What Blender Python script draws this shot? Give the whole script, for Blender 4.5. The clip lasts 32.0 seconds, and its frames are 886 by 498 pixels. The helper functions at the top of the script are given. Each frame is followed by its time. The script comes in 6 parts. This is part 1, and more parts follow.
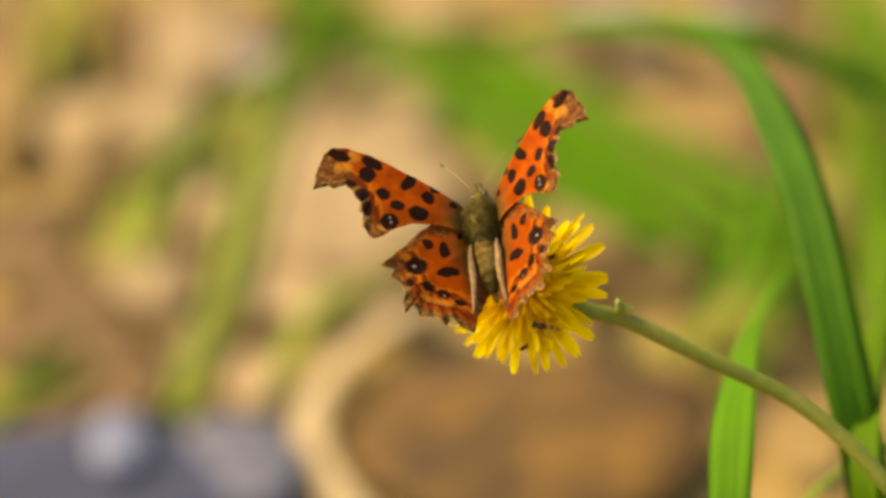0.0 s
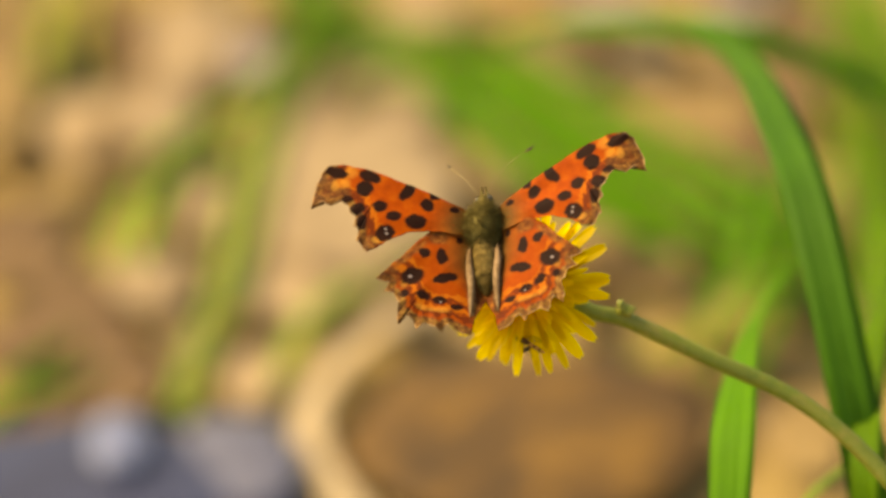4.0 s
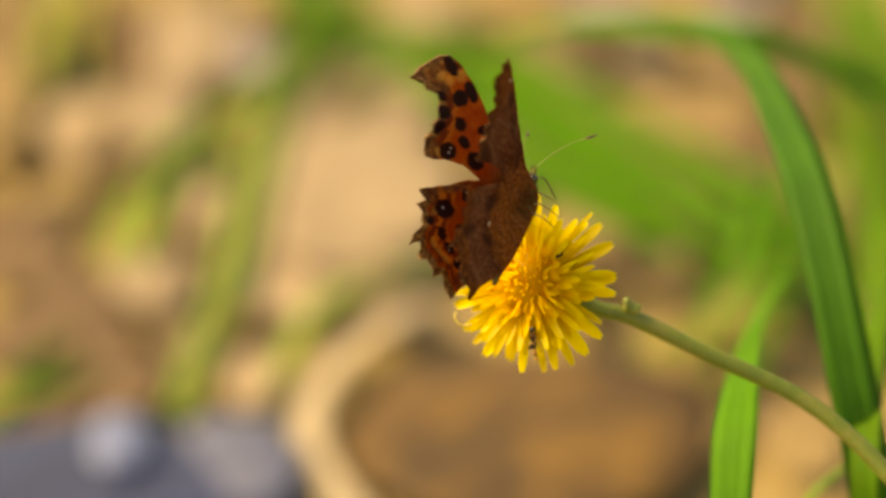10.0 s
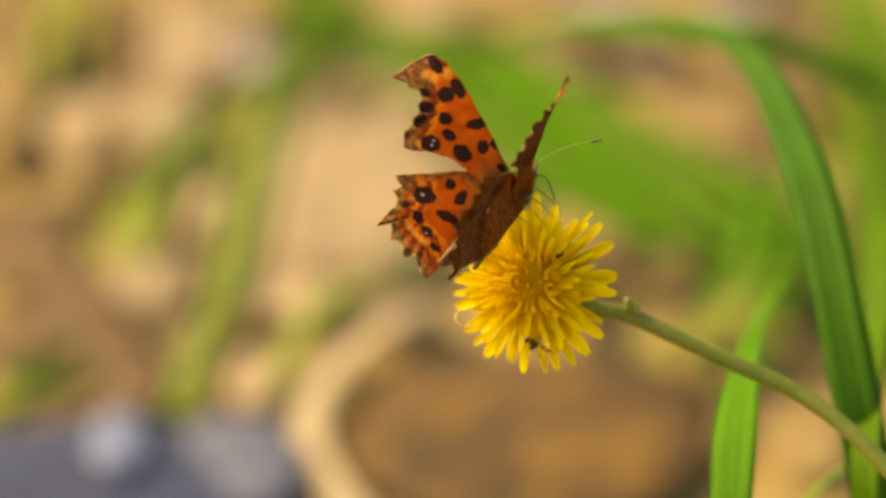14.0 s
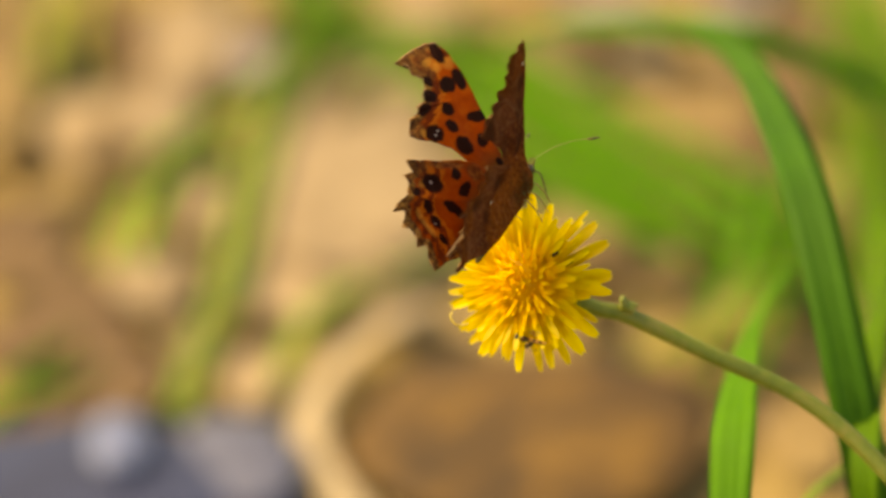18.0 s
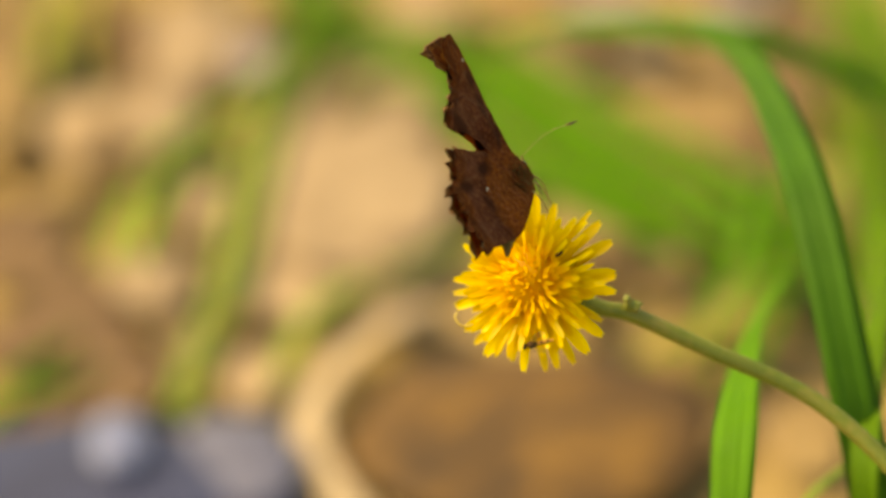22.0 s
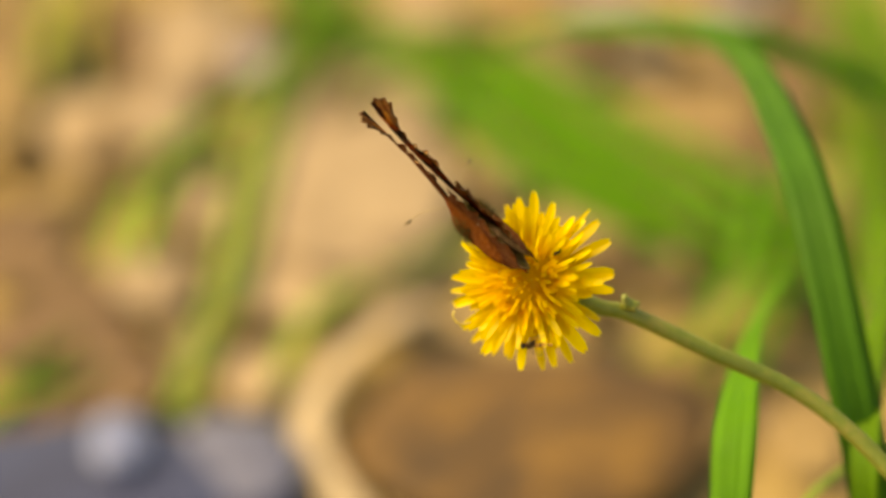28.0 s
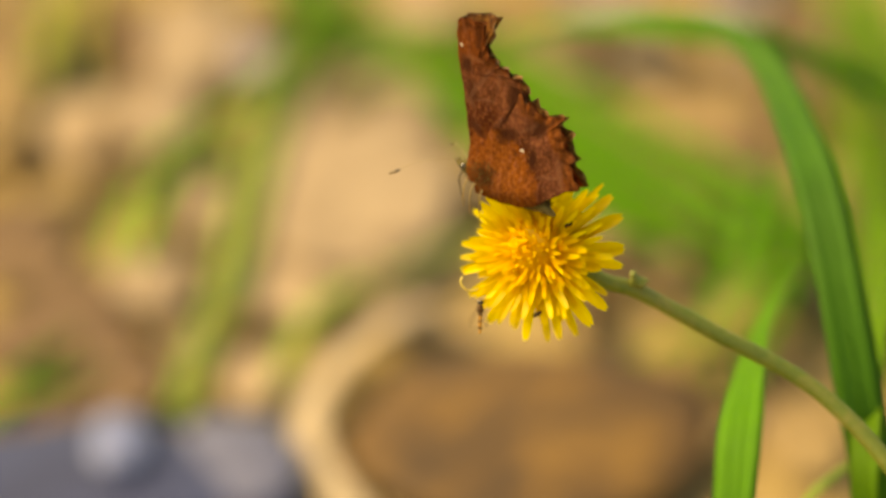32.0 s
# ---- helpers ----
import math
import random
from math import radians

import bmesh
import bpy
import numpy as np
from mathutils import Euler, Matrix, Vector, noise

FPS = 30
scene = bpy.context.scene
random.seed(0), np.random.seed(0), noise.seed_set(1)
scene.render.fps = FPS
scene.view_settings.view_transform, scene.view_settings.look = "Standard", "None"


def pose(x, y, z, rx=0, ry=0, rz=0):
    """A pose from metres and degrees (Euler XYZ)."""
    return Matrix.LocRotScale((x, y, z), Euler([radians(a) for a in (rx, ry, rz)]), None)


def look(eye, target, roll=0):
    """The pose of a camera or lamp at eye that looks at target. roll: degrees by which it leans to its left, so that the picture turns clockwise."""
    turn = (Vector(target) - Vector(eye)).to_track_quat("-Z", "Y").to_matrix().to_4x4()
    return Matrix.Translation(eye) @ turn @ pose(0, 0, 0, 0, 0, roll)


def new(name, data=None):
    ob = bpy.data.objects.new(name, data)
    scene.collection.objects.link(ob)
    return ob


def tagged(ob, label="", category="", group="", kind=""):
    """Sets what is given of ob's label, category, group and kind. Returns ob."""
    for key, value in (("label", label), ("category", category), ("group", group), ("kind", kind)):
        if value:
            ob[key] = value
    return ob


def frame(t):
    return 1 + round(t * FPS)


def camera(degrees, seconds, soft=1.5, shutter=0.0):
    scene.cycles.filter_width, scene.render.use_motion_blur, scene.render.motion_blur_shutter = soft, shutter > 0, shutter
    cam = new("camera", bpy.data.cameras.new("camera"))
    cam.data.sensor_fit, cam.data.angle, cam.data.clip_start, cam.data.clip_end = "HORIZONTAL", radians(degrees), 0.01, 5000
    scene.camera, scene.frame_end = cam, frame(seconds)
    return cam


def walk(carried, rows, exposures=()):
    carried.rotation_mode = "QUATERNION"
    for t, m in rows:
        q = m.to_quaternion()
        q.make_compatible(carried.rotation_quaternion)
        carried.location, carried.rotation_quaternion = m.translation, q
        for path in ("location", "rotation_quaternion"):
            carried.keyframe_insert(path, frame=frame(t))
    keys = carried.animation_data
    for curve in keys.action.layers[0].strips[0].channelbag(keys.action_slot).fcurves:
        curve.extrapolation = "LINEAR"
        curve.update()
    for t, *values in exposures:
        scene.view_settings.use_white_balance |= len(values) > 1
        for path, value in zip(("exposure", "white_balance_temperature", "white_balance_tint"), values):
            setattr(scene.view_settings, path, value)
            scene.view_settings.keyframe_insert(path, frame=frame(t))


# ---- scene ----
# The axes of sight: RIGHT and UP span the plane of focus, BACK points to the eye.
TILT = radians(32)
RIGHT, UP, BACK = Vector((1, 0, 0)), Vector((0, math.sin(TILT), math.cos(TILT))), Vector((0, -math.cos(TILT), math.sin(TILT)))
AXES = Matrix((RIGHT, UP, BACK)).transposed()
HEIGHT, REACH = 0.20, 0.930
FOCUS = Vector((0, 0, HEIGHT))
EYE = FOCUS + BACK * REACH

EXPOSURE, KELVIN, TINT = 1.12, 15000, 4
cam = camera(8, 32.0, soft=3.0, shutter=0.25)
cam.data.dof.use_dof = True
cam.data.dof.focus_distance = REACH - 0.007
cam.data.dof.aperture_fstop = 9.4
walk(cam, [(0, look(EYE, FOCUS)), (32, look(EYE, FOCUS))], exposures=[(0, EXPOSURE, KELVIN, TINT), (32, EXPOSURE, KELVIN, TINT)])

# ---- daylight ----
SUN_AIM = AXES @ Vector((-0.68, 0.70, 0.20)).normalized()
world = bpy.data.worlds.new("sky")
scene.world = world
world.use_nodes = True
sky = world.node_tree.nodes.new("ShaderNodeTexSky")
sky.sky_type, sky.sun_disc = "NISHITA", False
sky.sun_elevation, sky.sun_rotation = math.asin(SUN_AIM.z), math.atan2(SUN_AIM.x, SUN_AIM.y)
world.node_tree.links.new(sky.outputs[0], world.node_tree.nodes["Background"].inputs[0])
world.node_tree.nodes["Background"].inputs[1].default_value = 0.15
sun = new("sun", bpy.data.lights.new("sun", "SUN"))
sun.data.energy, sun.data.angle, sun.data.color = 3.3, radians(28), (1.0, 0.92, 0.80)
sun.matrix_world = look(SUN_AIM * 3, (0, 0, 0))

MM = 0.001


def sight(u, v, back=0.0):
    """A point on the line of sight that crosses the plane of focus at u, v millimetres; back: millimetres behind that plane."""
    flat = RIGHT * (u * MM) + UP * (v * MM)
    return FOCUS + flat * ((REACH + back * MM) / REACH) - BACK * (back * MM)


def low(u, v, k=1.0):
    """The same line of sight, followed for the share k of its way to the ground."""
    p = sight(u, v)
    way = p - EYE
    return p + way * (k * p.z / -way.z)


# ---- materials ----
def nodes(name):
    m = bpy.data.materials.new(name)
    m.use_nodes = True
    t = m.node_tree
    return m, t, t.nodes["Principled BSDF"]


def noise_of(t, scale, detail=4, rough=0.6, coords=None, warp=0.0):
    n = t.nodes.new("ShaderNodeTexNoise")
    n.inputs["Scale"].default_value, n.inputs["Detail"].default_value, n.inputs["Roughness"].default_value = scale, detail, rough
    n.inputs["Distortion"].default_value = warp
    if coords is None:
        c = t.nodes.new("ShaderNodeTexCoord")
        coords = c.outputs["Object"]
    t.links.new(coords, n.inputs["Vector"])
    return n.outputs["Fac"]


def ramp(t, fac, stops):
    r = t.nodes.new("ShaderNodeValToRGB")
    while len(r.color_ramp.elements) < len(stops):
        r.color_ramp.elements.new(0.5)
    for e, (p, c) in zip(r.color_ramp.elements, stops):
        e.position, e.color = p, (*c, 1)
    t.links.new(fac, r.inputs[0])
    return r.outputs[0]


def mixed(t, fac, a, b, mode="MIX"):
    x = t.nodes.new("ShaderNodeMix")
    x.data_type, x.blend_type = "RGBA", mode
    for socket, value in ((x.inputs[0], fac), (x.inputs[6], a), (x.inputs[7], b)):
        if isinstance(value, bpy.types.NodeSocket):
            t.links.new(value, socket)
        else:
            socket.default_value = value if isinstance(value, (int, float)) else (*value, 1)
    return x.outputs[2]


def sums(t, op, *args):
    x = t.nodes.new("ShaderNodeMath")
    x.operation = op
    for socket, value in zip(x.inputs, args):
        if isinstance(value, bpy.types.NodeSocket):
            t.links.new(value, socket)
        else:
            socket.default_value = value
    return x.outputs[0]


def finish(t, p, colour, rough=0.6, bump=None, depth=0.0002, thin=0.0, tint=None):
    """Colour, gloss and relief on the surface; thin: the share of light that passes through it."""
    t.links.new(colour, p.inputs["Base Color"])
    p.inputs["Roughness"].default_value = rough
    if bump is not None:
        b = t.nodes.new("ShaderNodeBump")
        b.inputs["Distance"].default_value, b.inputs["Strength"].default_value = depth, 0.8
        t.links.new(bump, b.inputs["Height"])
        t.links.new(b.outputs[0], p.inputs["Normal"])
    if thin:
        tr = t.nodes.new("ShaderNodeBsdfTranslucent")
        t.links.new(tint if tint is not None else colour, tr.inputs["Color"])
        mx = t.nodes.new("ShaderNodeMixShader")
        mx.inputs[0].default_value = thin
        t.links.new(p.outputs[0], mx.inputs[1])
        t.links.new(tr.outputs[0], mx.inputs[2])
        t.links.new(mx.outputs[0], t.nodes["Material Output"].inputs["Surface"])


def speckled(name, dark, mid, light, scale, rough=0.7, depth=0.0003, thin=0.0, fine=6.0, vary=0.0):
    """A surface of three tones: large patches and fine grain, a little lighter or darker from piece to piece."""
    m, t, p = nodes(name)
    big = noise_of(t, scale, 3)
    small = noise_of(t, scale * fine, 5, 0.7)
    fac = sums(t, "ADD", sums(t, "MULTIPLY", big, 0.62), sums(t, "MULTIPLY", small, 0.38))
    colour = ramp(t, fac, [(0.36, dark), (0.5, mid), (0.64, light)])
    if vary:
        info = t.nodes.new("ShaderNodeObjectInfo")
        h = t.nodes.new("ShaderNodeHueSaturation")
        t.links.new(sums(t, "ADD", 1 - vary, sums(t, "MULTIPLY", info.outputs["Random"], 2 * vary)), h.inputs["Value"])
        t.links.new(colour, h.inputs["Color"])
        colour = h.outputs[0]
    finish(t, p, colour, rough, small, depth, thin)
    return m


SOIL = speckled("soil", (0.205, 0.133, 0.0471), (0.273, 0.182, 0.0685), (0.337, 0.233, 0.0942), 28, 0.9, 0.001)
STONE_PALE = speckled("pale_stone", (0.175, 0.117, 0.0699), (0.258, 0.178, 0.1086), (0.328, 0.233, 0.1472), 75, 0.75, 0.0008, fine=3.0, vary=0.06)
STONE_BRIGHT = speckled("sandy_stone", (0.212, 0.141, 0.0791), (0.303, 0.205, 0.1214), (0.380, 0.262, 0.1582), 75, 0.75, 0.0008, fine=3.0)
STONE_OCHRE = speckled("ochre_stone", (0.022, 0.009, 0.0010), (0.080, 0.035, 0.0044), (0.175, 0.085, 0.0145), 66, 0.8, 0.001, fine=2.4)
STONE_GREY = speckled("grey_stone", (0.010, 0.015, 0.050), (0.016, 0.023, 0.072), (0.028, 0.038, 0.10), 60, 0.7, 0.0006)
STONE_MIST = speckled("mist_grey_stone", (0.062, 0.066, 0.115), (0.092, 0.096, 0.16), (0.13, 0.132, 0.205), 60, 0.7, 0.0006)
STONE_WHITE = speckled("bluish_white_stone", (0.08, 0.098, 0.19), (0.115, 0.138, 0.26), (0.165, 0.19, 0.335), 80, 0.6, 0.0004)
STONE_TAN = speckled("tan_stone", (0.18, 0.110, 0.042), (0.232, 0.146, 0.058), (0.285, 0.184, 0.076), 50, 0.8, 0.001)
STONE_BROWN = speckled("brown_stone", (0.082, 0.041, 0.018), (0.116, 0.061, 0.026), (0.155, 0.086, 0.038), 50, 0.8, 0.001)
STONE_MAUVE = speckled("mauve_stone", (0.200, 0.155, 0.1426), (0.275, 0.220, 0.2042), (0.345, 0.285, 0.2668), 70, 0.75, 0.0006)
STONE_DARK = speckled("dark_stone", (0.07, 0.055, 0.042), (0.11, 0.088, 0.068), (0.16, 0.13, 0.10), 70, 0.8, 0.0006)
LITTER = speckled("dry_leaf", (0.238, 0.162, 0.0886), (0.308, 0.214, 0.1210), (0.378, 0.270, 0.1566), 90, 0.75, 0.0003, thin=0.15, vary=0.15)


def blade_material(name, dark, light, thin=0.32, glow=(0.35, 0.55, 0.02)):
    m, t, p = nodes(name)
    c = t.nodes.new("ShaderNodeTexCoord")
    stretch = t.nodes.new("ShaderNodeMapping")
    stretch.inputs["Scale"].default_value = (26, 1.2, 1)
    t.links.new(c.outputs["UV"], stretch.inputs["Vector"])
    rib = noise_of(t, 2.0, 3, 0.6, stretch.outputs[0])
    patch = noise_of(t, 60, 3)
    fac = sums(t, "ADD", sums(t, "MULTIPLY", rib, 0.6), sums(t, "MULTIPLY", patch, 0.4))
    colour = ramp(t, fac, [(0.35, dark), (0.65, light)])
    p.inputs["Specular IOR Level"].default_value = 0.14
    finish(t, p, colour, 0.55, rib, 0.0002, thin, mixed(t, 0.5, colour, glow))
    return m


GRASS_TALL = blade_material("grass_green", (0.027, 0.104, 0.0072), (0.056, 0.176, 0.0162), 0.32, (0.12, 0.45, 0.02))
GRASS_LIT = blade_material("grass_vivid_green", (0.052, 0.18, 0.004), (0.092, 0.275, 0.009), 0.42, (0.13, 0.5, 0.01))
GRASS_SUNNY = blade_material("grass_sunny_green", (0.15, 0.33, 0.028), (0.23, 0.46, 0.055), 0.4, (0.25, 0.6, 0.05))
GRASS_SAGE = blade_material("grass_sage", (0.23, 0.25, 0.085), (0.33, 0.34, 0.14), 0.3, (0.4, 0.46, 0.14))
GRASS_FRESH = blade_material("grass_fresh_green", (0.05, 0.18, 0.008), (0.10, 0.29, 0.018), 0.4, (0.16, 0.52, 0.015))
GRASS_DEEP = blade_material("grass_deep_green", (0.06, 0.15, 0.006), (0.11, 0.24, 0.014), 0.32, (0.16, 0.46, 0.012))
GRASS_PALE = blade_material("grass_yellow_green", (0.23, 0.30, 0.065), (0.34, 0.40, 0.115), 0.32, (0.4, 0.52, 0.12))
GRASS_OLIVE = blade_material("grass_olive", (0.15, 0.17, 0.02), (0.27, 0.29, 0.05), 0.3, (0.25, 0.42, 0.03))
STRAW = blade_material("straw", (0.242, 0.149, 0.0880), (0.330, 0.215, 0.1320), 0.2, (0.550, 0.396, 0.2200))
STRAW_PALE = blade_material("pale_straw", (0.36, 0.275, 0.19), (0.455, 0.357, 0.256), 0.15, (0.420, 0.357, 0.2369))
STRAW_BROWN = blade_material("brown_straw", (0.15, 0.08, 0.04), (0.22, 0.125, 0.07), 0.2, (0.4, 0.25, 0.12))
STEM_GREEN = speckled("stem_green", (0.10, 0.145, 0.014), (0.155, 0.182, 0.022), (0.225, 0.20, 0.042), 160, 0.55, 0.0001, thin=0.1)
BRACT_GREEN = speckled("bract_green", (0.03, 0.07, 0.015), (0.06, 0.13, 0.03), (0.12, 0.2, 0.05), 300, 0.6, 0.0001)


# ---- building ----
def mesh_of(name, bm, *materials):
    me = bpy.data.meshes.new(name)
    bm.to_mesh(me)
    bm.free()
    for m in materials:
        me.materials.append(m)
    for f in me.polygons:
        f.use_smooth = True
    return me


def part(name, bm, material, parent, label=""):
    """One mesh under a thing or a part; bm is a bmesh or a mesh that several parts share."""
    me = bm if isinstance(bm, bpy.types.Mesh) else mesh_of(name, bm, *(material if isinstance(material, tuple) else (material,)))
    ob = new(name, me)
    ob.parent = parent
    return tagged(ob, label)


def thing(name, bm, material, label, category, group="", kind=""):
    return tagged(new(name, mesh_of(name, bm, material)), label, category, group, kind)


def glide(points, n):
    """n + 1 points on a smooth line through the given ones."""
    pts = [Vector(p) for p in points]
    pts = [2 * pts[0] - pts[1], *pts, 2 * pts[-1] - pts[-2]]
    out = []
    for i in range(n + 1):
        s = i / n * (len(pts) - 3)
        k = min(int(s), len(pts) - 4)
        f = s - k
        a, b, c, d = pts[k:k + 4]
        out.append(0.5 * ((2 * b) + (c - a) * f + (2 * a - 5 * b + 4 * c - d) * f * f + (3 * b - a - 3 * c + d) * f ** 3))
    return out


def tube(bm, points, radius, sides=8, n=16, capped=True):
    """A round rod along a line; radius: a number or a function of the way from 0 to 1."""
    line = glide(points, n)
    size = radius if callable(radius) else (lambda s: radius)
    rings = []
    side = None
    for i, p in enumerate(line):
        way = (line[min(i + 1, n)] - line[max(i - 1, 0)]).normalized()
        if side is None:
            side = way.orthogonal().normalized()
        side = (side - way * side.dot(way)).normalized()
        other = way.cross(side)
        r = size(i / n)
        rings.append([bm.verts.new(p + r * (math.cos(a) * side + math.sin(a) * other)) for a in (2 * math.pi * j / sides for j in range(sides))])
    for a, b in zip(rings, rings[1:]):
        for j in range(sides):
            bm.faces.new((a[j], a[(j + 1) % sides], b[(j + 1) % sides], b[j]))
    if capped:
        bm.faces.new(rings[0][::-1])
        bm.faces.new(rings[-1])
    return bm


def blob(bm, centre, size, turn=None, rough=0.0, seed=0.0, rings=3, freq=1.0):
    """A rounded lump with an uneven surface."""
    made = bmesh.ops.create_icosphere(bm, subdivisions=rings, radius=1)["verts"]
    for v in made:
        d = v.co.copy()
        k = 1 + rough * noise.noise(d * 1.3 * freq + Vector((seed, seed * 2, 0))) + 0.4 * rough * noise.noise(d * 3.1 * freq + Vector((0, seed, 5)))
        v.co = Vector((d.x * size[0] * k, d.y * size[1] * k, d.z * size[2] * k))
        if turn is not None:
            v.co = turn @ v.co
        v.co += Vector(centre)
    return bm


def strap(points, width, facing, n=28, fold=0.25, twist=0.0, tip=0.35, base=0.75, thick=0.00025):
    """A grass blade: a folded strap with thickness along a line, tapered to its tip, its face towards the way `facing`."""
    bm = bmesh.new()
    line = glide(points, n)
    uv = bm.loops.layers.uv.new("UVMap")
    rows = []
    for i, p in enumerate(line):
        s = i / n
        way = (line[min(i + 1, n)] - line[max(i - 1, 0)]).normalized()
        across = way.cross(Vector(facing)).normalized()
        across = Matrix.Rotation(twist * s, 3, way) @ across
        face = across.cross(way)
        w = 0.5 * width * (base + (1 - base) * min(1, s * 3)) * (min(1.0, (1 - s) / tip) ** 0.75 if s < 1 else 0.02)
        row = []
        for k in (-1, -0.5, 0, 0.5, 1):
            row.append((bm.verts.new(p + across * (k * w) + face * (abs(k) * fold * w)), k, s))
        for k in (1, 0.5, 0, -0.5, -1):
            row.append((bm.verts.new(p + across * (k * w * 0.98) + face * (abs(k) * fold * w - thick * (1.2 - abs(k)))), k, s))
        rows.append(row)
    for a, b in zip(rows, rows[1:]):
        for j in range(10):
            f = bm.faces.new((a[j][0], a[(j + 1) % 10][0], b[(j + 1) % 10][0], b[j][0]))
            for loop, (k, s) in zip(f.loops, (a[j][1:], a[(j + 1) % 10][1:], b[(j + 1) % 10][1:], b[j][1:])):
                loop[uv].uv = (k * 0.5 + 0.5, s)
    bm.faces.new([r[0] for r in rows[0]][::-1])
    bm.faces.new([r[0] for r in rows[-1]])
    return bm


# ---- ground ----
def build_ground():
    bm = bmesh.new()
    near = 0.9
    bmesh.ops.create_grid(bm, x_segments=90, y_segments=90, size=near)
    for v in bm.verts:
        fade = max(0.0, 1 - max(abs(v.co.x), abs(v.co.y)) / near) ** 0.5
        v.co.z = fade * (0.0012 * noise.noise(v.co * 9) + 0.0008 * noise.noise(v.co * 31)) - 0.004
        v.co.y += 0.35
    inner = [e for e in bm.edges if e.is_boundary]
    outer = bmesh.ops.extrude_edge_only(bm, edges=inner)["geom"]
    for v in outer:
        if isinstance(v, bmesh.types.BMVert):
            d = v.co - Vector((0, 0.35, 0))
            v.co = d * 450 + Vector((0, 0.35, -0.004))
    thing("ground", bm, SOIL, "bare brown soil with dry litter and stones", "ground", kind="structure")


def stone(u, v, wide, high, material, label, seed, rough=0.18, lift=0.0, rings=3, tall=0.31):
    scale = (low(u, v) - EYE).length / REACH * MM
    p = low(u, v, 1 - 0.12 * high * scale / sight(u, v).z)
    bm = bmesh.new()
    r = Vector((wide * scale, 1.75 * high * scale, tall * high * scale))
    blob(bm, (0, 0, 0), r, None, rough, seed, rings)
    ob = thing("stone", bm, material, label, "stone", "stones on the ground")
    ob.location = p if lift == 0 else low(u, v, 1 - lift)
    return ob


def dry_leaf_mesh(seed):
    """A withered leaf: a pointed oval that curls along and across."""
    rng = random.Random(seed)
    bm = bmesh.new()
    long, wide = 0.024 * rng.uniform(0.8, 1.3), 0.010 * rng.uniform(0.7, 1.3)
    curl, roll = rng.uniform(-25, 45), rng.uniform(10, 60)
    rows = []
    for i in range(9):
        s = i / 8
        w = wide * (math.sin(math.pi * min(1, s * 0.94 + 0.03)) ** 0.8) * (1 + 0.15 * math.sin(i * 2.1 + seed))
        row = []
        for k in (-1, -0.5, 0, 0.5, 1):
            z = 0.03 * curl * (s - 0.5) ** 2 * long * 2 + roll * 0.010 * w * k * k + 0.0012 * math.sin(7 * s + 3 * k + seed)
            row.append(bm.verts.new((k * w, (s - 0.5) * 2 * long, z * 0.5)))
        rows.append(row)
    for a, b in zip(rows, rows[1:]):
        for j in range(4):
            bm.faces.new((a[j], a[j + 1], b[j + 1], b[j]))
    geom = bmesh.ops.solidify(bm, geom=bm.faces[:], thickness=0.0004)
    rib = bmesh.new()
    spine = [(0, (s - 0.5) * 2 * long, 0.0003 + 0.5 * (0.06 * curl * (s - 0.5) ** 2 * long + 0.0012 * math.sin(7 * s + seed))) for s in (i / 8 for i in range(9))]
    tube(rib, [(0, -1.35 * long, spine[0][2] - 0.001), *spine], lambda s: 0.0007 * (1 - 0.75 * s), 6, 18)
    return mesh_of("dry_leaf", bm, LITTER), mesh_of("midrib", rib, STRAW_BROWN)


def scatter_litter():
    shapes = [dry_leaf_mesh(i) for i in range(7)]
    rng = random.Random(5)
    for i in range(110):
        u, v = rng.uniform(-90, 90), rng.uniform(-62, 62)
        p = low(u, v)
        if v < -14 and u < 40:
            continue
        leaf, rib = shapes[i % 7]
        ob = tagged(new("dry_leaf", leaf), "withered curled brown leaf lying on the soil", "leaf", "dry leaves on the ground")
        ob.matrix_world = Matrix.LocRotScale((p.x, p.y, 0.001 + rng.uniform(0, 0.001)),
                                             Euler((rng.uniform(-0.2, 0.2), rng.uniform(-0.2, 0.2), rng.uniform(0, 6.28))), (rng.uniform(0.3, 0.5),) * 3)
        part("midrib", rib, None, ob, "raised midrib with a short stalk")


